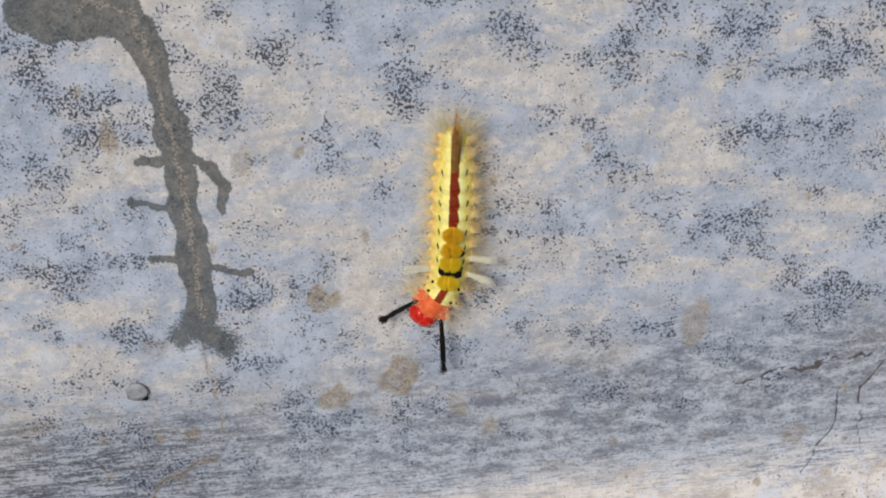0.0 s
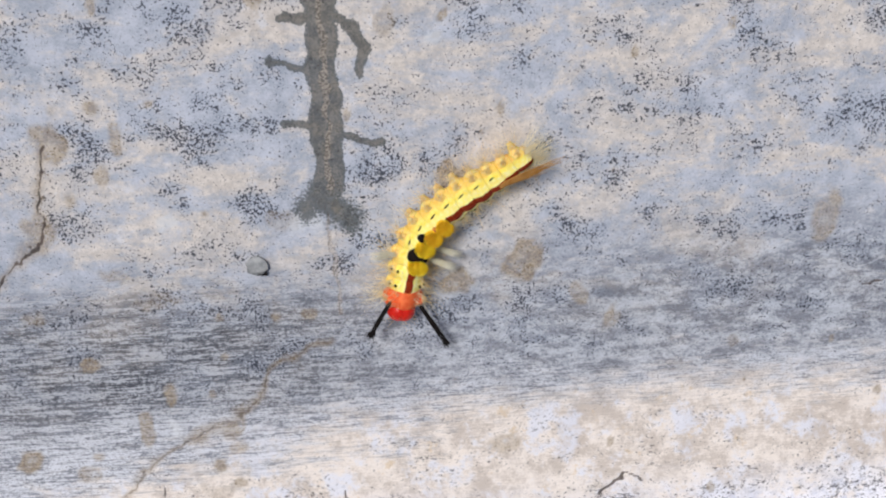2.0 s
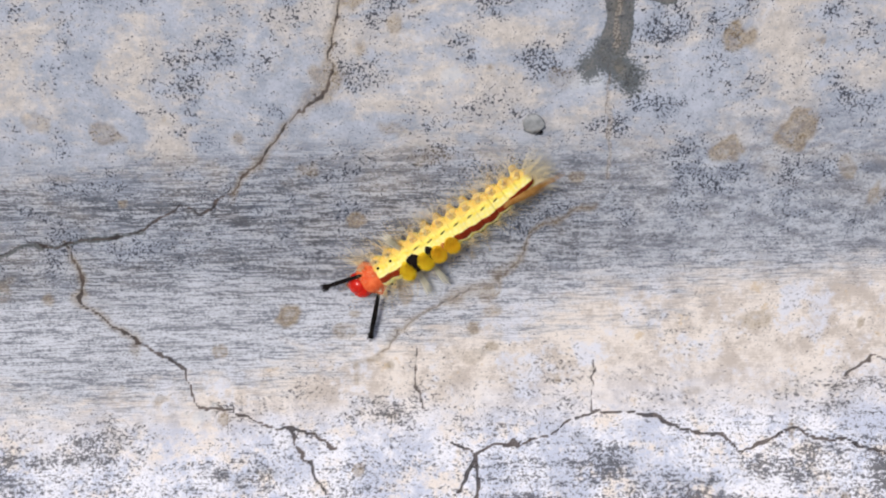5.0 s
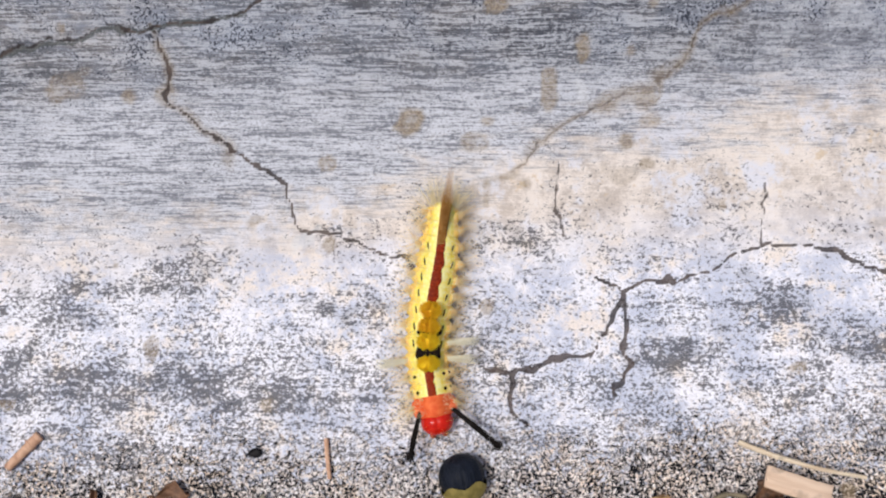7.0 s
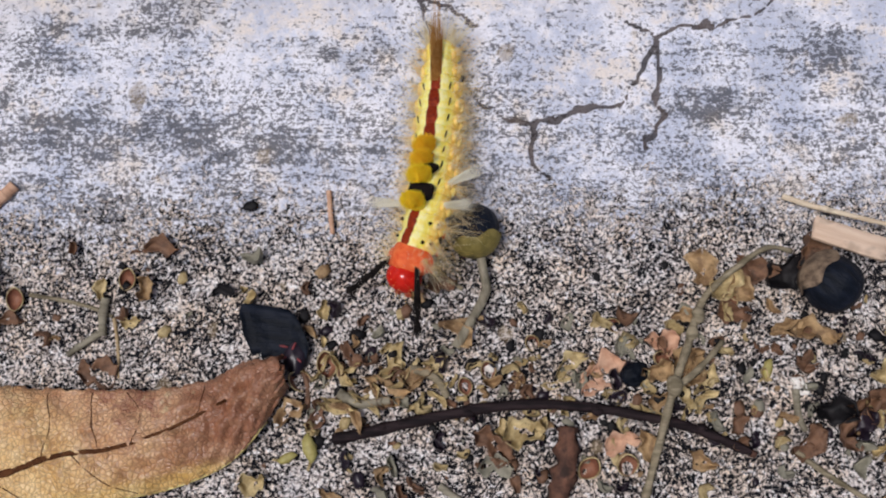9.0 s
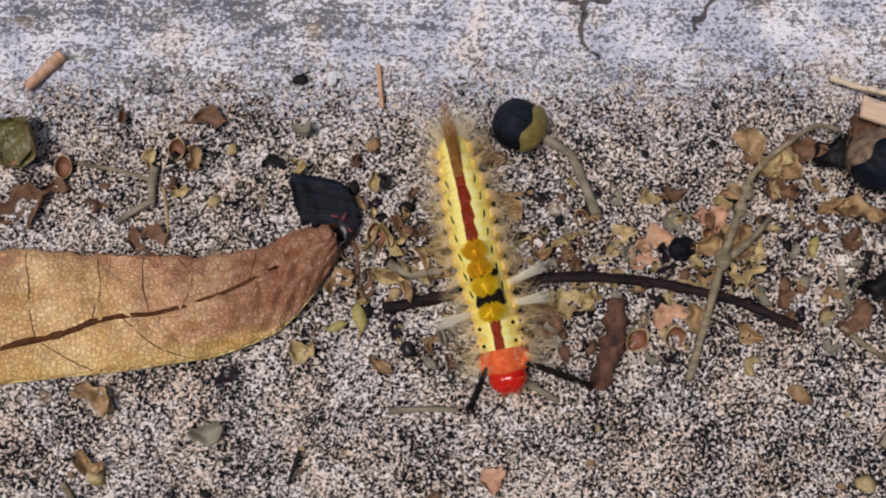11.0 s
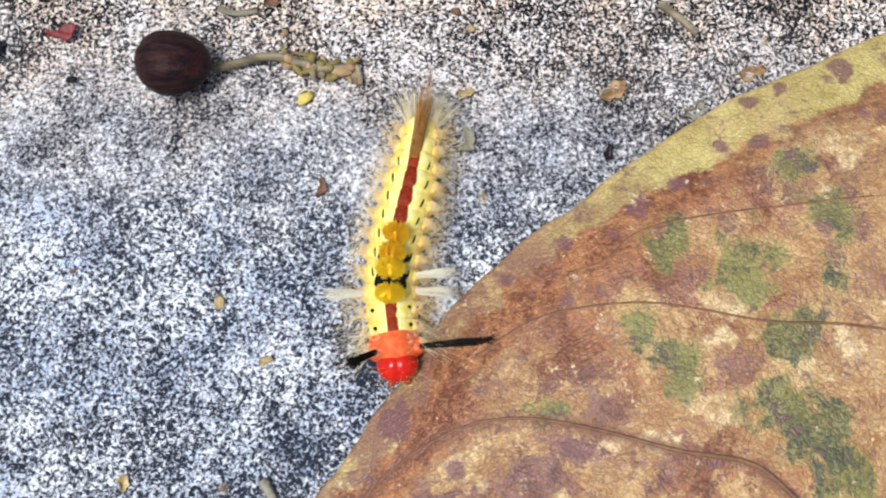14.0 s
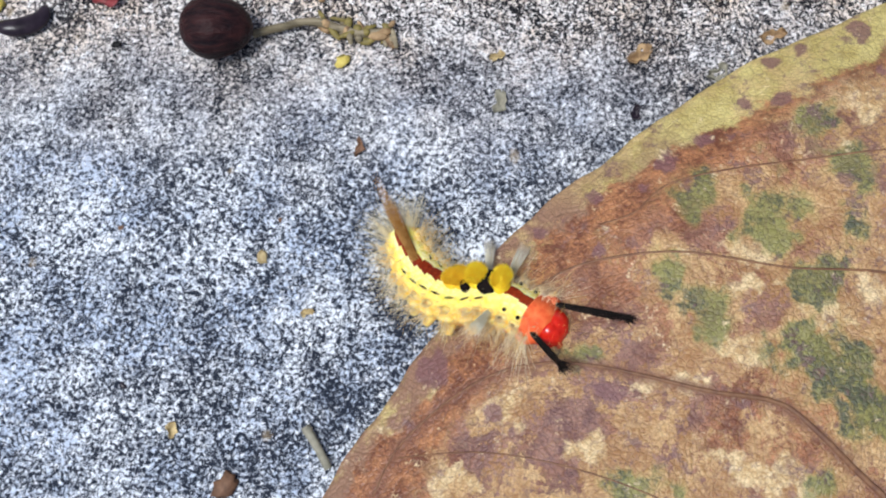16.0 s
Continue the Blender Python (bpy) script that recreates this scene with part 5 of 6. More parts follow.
for k, (name, label, line, r, mat) in enumerate((
    ("stick", "short straight grey stick lying on the concrete", [(0.6, -25.4), (5.0, -25.0), (9.6, -25.0)], 0.42, STEM_GREY),
    ("stick", "short pinkish-grey stick on the concrete", [(0.0, -37.2), (2.2, -37.8), (5.0, -37.4)], 0.42, STEM_GREY),
    ("stick", "thin reddish-tan stick on the concrete", [(-2.2, 21.2), (-1.9, 18.0), (-1.5, 15.2)], 0.38, PINK),
    ("stem", "pale bent stem on the concrete", [(-40.6, -35.4), (-38.8, -38.0), (-37.0, -42.2)], 0.45, STEM_STRAW),
    ("stem", "thin straw stem on the concrete", [(59.6, -13.0), (63.1, -15.6), (66.8, -17.9), (72.0, -21.2)], 0.42, STEM_STRAW),
    ("stem", "thin tan stem beside a curled leaf", [(-42.0, 6.4), (-36.8, 5.6), (-33.0, 4.6), (-30.6, 3.6)], 0.30, STEM_STRAW),
    ("stem", "thin brown stem standing beside a flake", [(-30.4, 3.4), (-29.6, -0.5), (-29.2, -4.6)], 0.26, CUP_OUT),
    ("stick", "small grey forked stick", [(-31.6, 6.0), (-31.8, 3.4), (-31.6, 1.0)], 0.66, STEM_GREY),
    ("stick", "small grey forked stick", [(-32.0, 1.4), (-34.0, 0.0), (-36.2, -1.6)], 0.50, STEM_GREY),
    ("stick", "orange-tan stick beside a curled leaf", [(-45.2, 21.4), (-47.0, 19.4), (-49.6, 16.6)], 0.85, PINK),
    ("splinter", "pale wood splinter leaning over a fruit", [(59.4, 20.9, 0.6), (64.1, 19.0, 1.6), (67.9, 17.9, 2.2)], 0.42, SPLINTER),
    ("splinter", "long pale wood splinter over a wood chip", [(63.8, 19.0, 2.2), (70.1, 17.1, 3.0), (77.5, 15.8, 2.2)], 0.36, SPLINTER),
    ("stem", "grey stem bit among dry husks", [(0.0, -6.2), (3.0, -7.6), (6.8, -7.0)], 0.70, STEM_GREY),
    ("stem", "tan stem bit among dry husks", [(9.4, -2.8), (12.6, -4.0), (14.4, -6.6)], 0.62, STEM_STRAW),
    ("stem", "short straw stem lying among husks", [(0.8, -8.4), (3.4, -6.8), (5.2, -5.6)], 0.34, STRAW),
    ("sliver", "dark grey sliver beside a large leaf", [(8.6, -95.6), (10.0, -97.8), (11.6, -100.6)], 0.62, GREYISH),
    ("stick", "grey-brown stick standing among husks", [(60.0, -5.0), (60.2, -8.4), (61.0, -10.4)], 0.50, STEM_GREY),
    ("sliver", "thin dark sliver on the concrete", [(-10.6, -30.6), (-11.2, -32.6), (-11.9, -35.0)], 0.32, BLACK),
    ("stem", "dark stem stub beside a dry leaf", [(-5.6, -2.0), (-4.2, -5.0), (-4.0, -8.4)], 0.42, BROWN),
    ("stick", "grey stick lying on the speckled concrete", [(13.4, -17.9), (17.7, -20.8), (22.6, -23.6)], 0.52, STEM_GREY),
    ("stem", "short straw stem on the concrete", [(56.4, -35.0), (59.0, -36.9), (61.2, -39.0)], 0.55, STEM_STRAW),
    ("stick", "short grey stick beside a coral flake", [(64.6, -28.4), (65.7, -26.4), (67.2, -24.0)], 0.62, STEM_GREY),
    ("stem", "bent straw stem beside a black fruit", [(12.4, 12.6), (13.4, 9.8), (16.2, 7.8)], 0.40, STEM_STRAW),
    ("stick", "thin tan strip on the concrete", [(13.0, 3.0), (16.4, 3.6), (19.0, 4.0)], 0.40, TAN),
)):
    twig(name, label, line, r, r * 0.8, mat, knots=1, seed=40 + k)


# ---- fruits ----
def build_round_fruit(name, label, m, size, skin, cap, cap_way, stem, lump=0.03):
    """A dry fruit with a cup at one end and perhaps a stem."""
    fruit = thing(name, label, "fruit", m)
    a, b, c = (v / 1000 for v in size)
    bm = bmesh.new()
    bmesh.ops.create_uvsphere(bm, u_segments=48, v_segments=30, radius=1, matrix=Matrix.Rotation(radians(90), 4, "Y"))
    for v in bm.verts:
        ang = math.atan2(v.co.z, v.co.y)
        ridge = 1 + 0.030 * abs(math.sin(ang * 8 + 0.5 * v.co.x)) + 0.014 * math.sin(ang * 23 + v.co.x * 3) + lump * noise.noise(v.co * 2.2)
        taper = 1 - 0.10 * v.co.x
        v.co = Vector((v.co.x * a, v.co.y * b * ridge * taper, v.co.z * c * ridge * taper + c * 0.96))
    part("body", bm, skin, fruit)
    if cap:
        bm = bmesh.new()
        rows = []
        for i in range(7):
            s = cap_way + (1 - cap_way) * i / 6
            ring = []
            for k in range(24):
                ang = 2 * math.pi * k / 24
                r = math.sqrt(max(1 - s * s, 0)) * 1.07 + 0.03
                jag = 0.10 * math.sin(ang * 5) * (1 - i / 6)
                ring.append(bm.verts.new(Vector(((s + jag) * a * 1.07, math.cos(ang) * r * b, math.sin(ang) * r * c + c * 0.96))))
            rows.append(ring)
        for p, q in zip(rows, rows[1:]):
            for k in range(24):
                bm.faces.new((p[k], p[(k + 1) % 24], q[(k + 1) % 24], q[k]))
        bm.faces.new(rows[-1])
        part("calyx", bm, cap, fruit, "dry calyx cup")
    if stem:
        bm = bmesh.new()
        tube(bm, [Vector(p) / 1000 for p in stem], [0.62 / 1000 if k < len(stem) - 1 else 0.75 / 1000 for k in range(len(stem))], 10, wobble=0.15)
        part("stem", bm, STEM_GREY, fruit, "bent grey stem")
    return fruit


ROLLING = build_round_fruit("dry_fruit", "wrinkled black dry fruit with olive calyx and bent grey stem", on_ground(17.8, 15.4, -78), (3.6, 3.3, 3.2), NAVY, OLIVE, 0.30,
                            [(3.4, 0, 2.8), (5.6, -0.1, 2.0), (7.8, -0.2, 1.3), (9.4, -1.4, 0.9), (11.6, -3.6, 0.8), (14.2, -6.2, 0.7)])
build_round_fruit("dry_fruit", "wrinkled black dry fruit with torn brown calyx under wood chip", on_ground(64.4, 8.8, 140), (4.0, 3.7, 3.6), NAVY, CALYX, 0.45, None)
build_round_fruit("dry_fruit", "small shrivelled black fruit among dry husks", on_ground(38.8, -3.3, 30), (1.9, 1.5, 1.3), NAVY, None, None, None, 0.2)
build_round_fruit("brown_fruit", "ridged dark brown dry fruit lying on the concrete", on_ground(-4.3, -46.0, 2), (4.65, 3.85, 3.8), OXBLOOD, None, None, None)

stalk = thing("fruit_stalk", "knobbly tan fruit stalk with dry scales at its end", "stalk")
bm = bmesh.new()
tube(bm, ground_path([(-0.2, -45.6, 0.9), (3.2, -44.5, 0.7), (7.0, -43.6, 0.8), (10.9, -44.4, 1.0), (13.6, -45.2, 1.0), (16.6, -44.8, 0.8)], 0, 30), [0.55 / 1000] * 31, 10, wobble=0.3)
part("stalk", bm, STEM_STRAW, stalk)
rng = random.Random(9)
for k in range(34):
    q = between([(4.5, -44.8), (9.0, -43.6), (13.0, -45.0), (17.4, -44.8)], 0.15 + 0.85 * rng.random() ** 0.5)
    bm = bmesh.new()
    p = Vector((q.x + rng.uniform(-0.9, 0.9), q.y + rng.uniform(-1.3, 1.1), 0)) / 1000
    p.z = float(height(p.x, p.y)) + rng.uniform(0.5, 1.4) / 1000
    ball(bm, p, (rng.uniform(0.5, 1.5) / 1000, rng.uniform(0.3, 0.6) / 1000, 0.4 / 1000), 6, 8, turn=Matrix.Rotation(rng.uniform(0, 3), 4, "Z"), lump=0.3)
    part("scale", bm, rng.choice((STEM_STRAW, OLIVE, TAN)), stalk)


# ---- shells, cups, chips and flakes ----
def cup(x, y, r, turn=0.0, tip=25.0, label="small woody brown cup, hollow, with a pale rim", deep=1.0):
    """A hollow half shell lying on its side."""
    m = on_ground(x, y, turn, r * 0.45) @ Matrix.Rotation(radians(tip), 4, "X")
    shell = thing("seed_cup", label, "seed cup", m, "seed cups")
    for name, mat, k in (("shell", CUP_OUT, 1.0), ("lining", CUP_IN, 0.86)):
        bm = bmesh.new()
        rows = []
        for i in range(8):
            a = radians(8 + 80 * i / 7)
            ring = []
            for j in range(20):
                b = 2 * math.pi * j / 20
                w = 1 + 0.06 * math.sin(b * 3 + r)
                ring.append(bm.verts.new(Vector((math.cos(b) * abs(math.cos(b)) ** 0.35 * math.sin(a) * r * k * w, math.sin(b) * math.sin(a) * r * k * 1.4 * w, -math.cos(a) * r * k * deep + (0.5 * r if k == 1 else 0.52 * r)))) if r else None)
            rows.append(ring)
        for p, q in zip(rows, rows[1:]):
            for j in range(20):
                bm.faces.new((p[j], p[(j + 1) % 20], q[(j + 1) % 20], q[j]))
        bm.faces.new(rows[0])
        for v in bm.verts:
            v.co /= 1000
        part(name, bm, mat, shell)
    bm = bmesh.new()
    ring = [Vector((math.cos(2 * math.pi * j / 20) * abs(math.cos(2 * math.pi * j / 20)) ** 0.35 * r * 0.94, math.sin(2 * math.pi * j / 20) * r * 1.32, 0.5 * r - 0.1 * r)) / 1000 for j in range(21)]
    tube(bm, ring, [0.07 * r / 1000] * 21, 6)
    part("rim", bm, STRAW, shell)


for x, y, r, turn, tip in ((-1.6, -2.4, 1.75, 10, 15), (-28.8, 8.7, 1.45, -15, 18), (51.6, 6.6, 1.5, 40, 35), (32.9, -15.2, 1.7, -35, 30), (37.6, -14.6, 1.8, 15, 40), (-5.2, -4.6, 1.7, 60, 30), (-43.7, 5.8, 1.5, 0, 12), (16.6, -5.0, 1.2, 20, 20), (42.4, -1.2, 1.3, 70, 25), (74.0, -16.2, 1.9, 60, 30), (25.4, 0.8, 1.2, 30, 30), (19.6, -2.8, 1.3, 20, 30), (36.2, 3.2, 1.1, 50, 20)):
    cup(x, y, r * 0.8, turn, tip)


def flake(name, x, y, size, material, label, category, aspect=0.6, curl=0.5, turn=0.0, lift=0.2, seed=0, tip=0.0, group="husk flakes", ragged=0.38):
    """A curled, ragged bit of leaf or husk."""
    rng = random.Random(seed * 31 + int(x * 10) * 7 + int(y * 10))
    ph = [rng.uniform(0, 6.28) for _ in range(6)]
    grid = []
    ni, nj = 12, 8
    for i in range(ni):
        s = i / (ni - 1) * 2 - 1
        wide = math.sqrt(max(1 - abs(s) ** 2.2, 0.02)) * (1 + ragged * math.sin(s * 4 + ph[0]) + ragged * 0.6 * math.sin(s * 9 + ph[1]))
        row = []
        for j in range(nj):
            w = j / (nj - 1) * 2 - 1
            p = Vector((s * size * 0.5 * (1 + ragged * 0.4 * math.sin(w * 3 + ph[2])), w * wide * size * 0.5 * aspect, 0))
            p.y += size * 0.10 * math.sin(s * 2.5 + ph[4])
            p.z = curl * size * (0.45 * w * w * aspect + 0.16 * s * s) + size * 0.06 * math.sin(s * 5 + w * 4 + ph[3]) + size * 0.035 * math.sin(s * 11 - w * 7 + ph[5])
            row.append(p / 1000)
        grid.append(row)
    bm = bmesh.new()
    sheet(bm, grid, max(0.00012, size * 0.00003))
    m = on_ground(x, y, turn, lift) @ Matrix.Rotation(radians(tip), 4, "X")
    return single(name, bm, material, label, category, m, group)


def crumb(name, x, y, size, material, label, category, turn=0.0, seed=0, group="crumbs", flat=0.5, long_=1.4, rough=0.6):
    """A small lumpy bit."""
    bm = bmesh.new()
    bmesh.ops.create_icosphere(bm, subdivisions=2, radius=1)
    for v in bm.verts:
        k = 1 + rough * noise.noise(v.co * 2.3 + Vector((seed * 3.1, x, y)))
        v.co = Vector((v.co.x * long_ * k, v.co.y * k, v.co.z * flat * k + flat * 0.8)) * (size * 0.5 / 1000)
    return single(name, bm, material, label, category, on_ground(x, y, turn), group)


# the broken black shell beside the dry leaf
husk = thing("black_husk", "flat broken blue-black fruit husk with dark red inside", "husk", on_ground(-8.6, 1.6, -8))
grid = []
for i in range(21):
    s = i / 20 * 2 - 1
    top = 3.3 - 0.9 * max(-s - 0.4, 0) ** 2 - 5.0 * max(s - 0.05, 0) ** 2.2
    low = -3.2 + 4.6 * max(-s - 0.55, 0) / 0.45 + 0.35 * math.sin(i * 2.1) + 1.2 * max(s - 0.6, 0)
    row = []
    for j in range(13):
        w = j / 12
        y = low + (top - low) * w
        row.append(Vector((s * 4.9, y, 1.7 + 0.035 * (s * 4.9) ** 2 - 0.03 * y * y + 0.10 * y + 0.10 * math.sin(i * 0.9 + j * 0.6))) / 1000)
    grid.append(row)
bm = bmesh.new()
sheet(bm, grid, 0.0004)
part("shell", bm, NAVY, husk)
bm = bmesh.new()
ball(bm, (3.4 / 1000, -2.9 / 1000, 1.3 / 1000), (1.6 / 1000, 2.2 / 1000, 0.9 / 1000), 10, 14, lump=0.35)
part("dry_flesh", bm, PURPLE, husk, "shrivelled dark flesh")
for k, (x, y, r) in enumerate(((1.6, -1.7, 0.6), (3.0, -1.4, 0.55), (4.0, -3.2, 0.5), (2.0, -3.2, 0.45))):
    bm = bmesh.new()
    ball(bm, (x / 1000, y / 1000, 2.15 / 1000), (r * 0.9 / 1000, r * 0.3 / 1000, 0.16 / 1000), 8, 12, turn=Matrix.Rotation(k * 1.3, 4, "Z"), lump=0.9)
    part("inner_skin", bm, MAROON, husk, "dark red inner skin")

# the dark crescent
bm = bmesh.new()
arc = [Vector((3.2 * math.cos(radians(a)), 1.9 * math.sin(radians(a)) + 1.2, 0.9 + 0.35 * math.sin(radians(a * 2)))) / 1000 for a in range(190, 361, 10)]
tube(bm, arc, [(0.35 + 0.95 * math.sin(math.pi * k / (len(arc) - 1)) ** 0.7) / 1000 for k in range(len(arc))], 12, squash=0.75)
single("husk_curl", bm, PURPLE, "glossy dark purple curled husk on the concrete", "husk", on_ground(-30.0, -44.6, 22))

# wood chip, bark and other single bits
bm = bmesh.new()
bmesh.ops.create_cube(bm, size=1, matrix=Matrix.Diagonal((0.0098, 0.0034, 0.0007, 1)))
bmesh.ops.subdivide_edges(bm, edges=bm.edges[:], cuts=3, use_grid_fill=True)
for v in bm.verts:
    v.co += Vector((noise.noise(v.co * 800), noise.noise(v.co * 800 + Vector((5, 0, 0))), noise.noise(v.co * 500))) * 0.00016
bmesh.ops.bevel(bm, geom=[e for e in bm.edges if e.calc_face_angle(0) > 1.0], offset=0.00012, segments=1, affect="EDGES")
single("wood_chip", bm, CHIP, "flat pale pinkish wood chip leaning on a black fruit", "wood chip", on_ground(67.0, 14.6, -18, 3.9) @ Matrix.Rotation(radians(-14), 4, "X"))
bm = bmesh.new()
tube(bm, ground_path([(29.9, -10.2), (29.8, -13.0), (29.4, -16.6), (28.4, -19.4), (27.6, -22.0)], 1.5, 18), [(0.8 + 0.7 * math.sin(math.pi * (0.12 + 0.78 * k / 18)) + 0.25 * math.sin(k * 1.7)) / 1000 for k in range(19)], 14, wobble=0.5, squash=0.8)
single("bark_piece", bm, BARK, "rough reddish-brown piece of bark on the concrete", "bark")
crumb("pebble", 53.1, 96.6, 3.6, STONE, "small grey pebble set flush in the concrete", "pebble", seed=2, flat=0.2, long_=1.05, rough=0.25, group="")
# added black lump in place of the dark pit at the pebble's edge
crumb("pit_dark", 54.2, 95.4, 0.8, BLACK, "black bit standing in for the dark pit beside a pebble", "soil crumb", seed=4, group="")

for k, (x, y, w, turn, tip) in enumerate(((-3.5, -13.3, 1.9, 95, 0), (-6.4, -14.6, 1.3, 15, 0), (56.4, -2.4, 1.4, 62, 0))):
    bud = thing("bud", "yellow-green dry bud lying among husks", "bud", on_ground(x, y, turn), "buds")
    bm = bmesh.new()
    tube(bm, [Vector((s * w * 1.05, 0.12 * w * math.sin(s * 3), w * 0.45)) / 1000 for s in (-1, -0.8, -0.5, 0, 0.5, 0.8, 1)], [w * r / 1000 for r in (0.06, 0.24, 0.42, 0.5, 0.40, 0.22, 0.05)], 14, squash=0.8, wobble=0.08)
    part("bud_scale", bm, LIME, bud)
    bm = bmesh.new()
    tube(bm, [Vector((-w * 1.0, 0, w * 0.42)) / 1000, Vector((-w * 1.5, 0.2 * w, w * 0.3)) / 1000], [0.14 * w / 1000, 0.10 * w / 1000], 8)
    part("stub", bm, STRAW, bud)

MATERIAL = {"tan": TAN, "straw": STRAW, "pink": PINK, "brown": BROWN, "black": BLACK, "maroon": MAROON, "grey": GREYISH, "lime": LIME, "white": WHITE, "coral": CORAL, "purple": PURPLE, "lemon": LEMON}
WORDS = {"tan": "tan", "straw": "straw-coloured", "pink": "pinkish-tan", "brown": "dark brown", "black": "black", "maroon": "deep red", "grey": "greenish-grey", "lime": "yellow-green", "white": "white", "coral": "coral-red", "purple": "dark purple", "lemon": "yellow"}
FLAKES_A = [  # x, y, size, colour, aspect, curl, turn
    (-24.8, 13.2, 4.6, "brown", 0.55, 0.4, 5), (-16.0, 7.3, 3.2, "black", 0.5, 0.3, 20), (34.6, -2.9, 6.4, "pink", 0.62, 0.35, 18),
    (33.0, -4.2, 4.0, "pink", 0.7, 0.4, 60), (30.2, -2.0, 4.8, "straw", 0.42, 0.8, 35), (20.6, -15.2, 4.6, "grey", 0.62, 0.5, 5),
    (6.4, -5.3, 6.5, "tan", 0.4, 0.5, -12), (-6.1, -9.1, 4.4, "tan", 0.6, 0.7, 40), (7.1, -2.3, 5.6, "straw", 0.35, 0.6, 50),
]
FLAKES_B = [
    (61.0, -11.8, 5.2, "brown", 0.6, 0.6, 30), (64.6, -7.4, 4.8, "black", 0.7, 0.9, -15), (67.6, -9.2, 4.6, "purple", 0.6, 1.0, 50), (66.0, -10.8, 4.0, "brown", 0.6, 0.9, 100), (68.4, -6.6, 4.2, "brown", 0.5, 1.0, 20), (72.2, -2.2, 5.4, "straw", 0.6, 0.6, 20),
    (62.5, 2.2, 6.4, "tan", 0.45, 0.6, -15), (60.6, -4.5, 3.0, "white", 0.5, 0.3, -30), (10.1, -4.1, 4.6, "tan", 0.5, 0.7, 10),
    (45.9, -1.8, 5.0, "tan", 0.6, 0.7, 35), (48.5, 10.8, 4.6, "tan", 0.8, 0.6, 80), (36.8, -12.0, 4.4, "pink", 0.6, 0.5, 25), (24.3, -11.6, 5.2, "straw", 0.7, 0.8, 15),
]
FLAKES_C = [
    (20.6, -12.4, 5.6, "brown", 0.6, 0.6, -25), (59.0, 3.2, 4.4, "tan", 0.5, 0.5, 30), (16.0, 2.0, 4.4, "tan", 0.5, 0.7, -40), (-0.7, -19.6, 3.6, "tan", 0.4, 0.6, -45),
    (-10.8, -17.6, 3.4, "straw", 0.8, 0.6, 10), (-22.6, -28.2, 4.6, "grey", 0.55, 0.7, 5), (-37.3, -33.1, 4.2, "tan", 0.5, 0.8, -20), (-20.5, -21.6, 3.4, "purple", 0.6, 0.3, 30),
    (-19.3, -41.0, 3.6, "maroon", 0.5, 0.3, 25), (14.3, -33.5, 3.6, "pink", 0.8, 0.3, 20), (6.6, -36.0, 2.2, "brown", 0.6, 0.4, 50),
]
FLAKES_D = [
    (32.1, -54.2, 3.0, "grey", 0.6, 0.5, 70), (50.3, -47.5, 3.4, "tan", 0.6, 0.6, 20), (68.0, -44.0, 3.4, "tan", 0.5, 0.5, 0), (49.7, -55.2, 2.0, "purple", 0.6, 0.5, 60),
    (14.1, -60.4, 2.6, "brown", 0.4, 0.4, 80), (60.4, -49.3, 3.0, "grey", 0.6, 0.6, 30), (31.7, -47.9, 2.0, "straw", 0.6, 0.5, 10), (8.3, -81.8, 1.6, "straw", 0.6, 0.5, 0), (-7.6, -96.2, 2.0, "straw", 0.6, 0.5, 70),
    (-31.8, -3.6, 5.2, "brown", 0.8, 0.3, 10), (-32.4, 7.2, 3.0, "straw", 0.5, 0.6, 85), (-26.6, 7.4, 3.4, "tan", 0.6, 0.7, 70),
]
FLAKES_E = [
    (-49.0, 0.5, 8.0, "brown", 0.6, 0.4, 15), (-44.4, 3.0, 4.0, "brown", 0.4, 0.5, 0), (58.6, 10.6, 5.4, "black", 0.7, 0.7, 50), (55.4, 11.4, 5.6, "brown", 0.5, 0.6, -20), (53.6, 8.6, 4.6, "tan", 0.6, 0.9, -60),
    (62.2, 12.6, 5.4, "brown", 0.8, 0.9, 100), (75.6, -18.0, 6.0, "tan", 0.5, 0.6, 40), (77.0, -22.0, 5.0, "tan", 0.6, 0.8, 100), (67.1, -21.8, 3.8, "coral", 0.4, 0.6, 115), (73.0, -13.4, 5.0, "tan", 0.5, 0.7, 10),
    (79.6, -25.1, 4.6, "straw", 0.7, 0.8, 20), (81.6, -13.6, 6.0, "straw", 0.7, 0.8, 60), (70.3, -19.6, 4.2, "tan", 0.6, 0.8, 20), (75.3, -29.0, 2.8, "straw", 0.6, 0.6, 70),
]
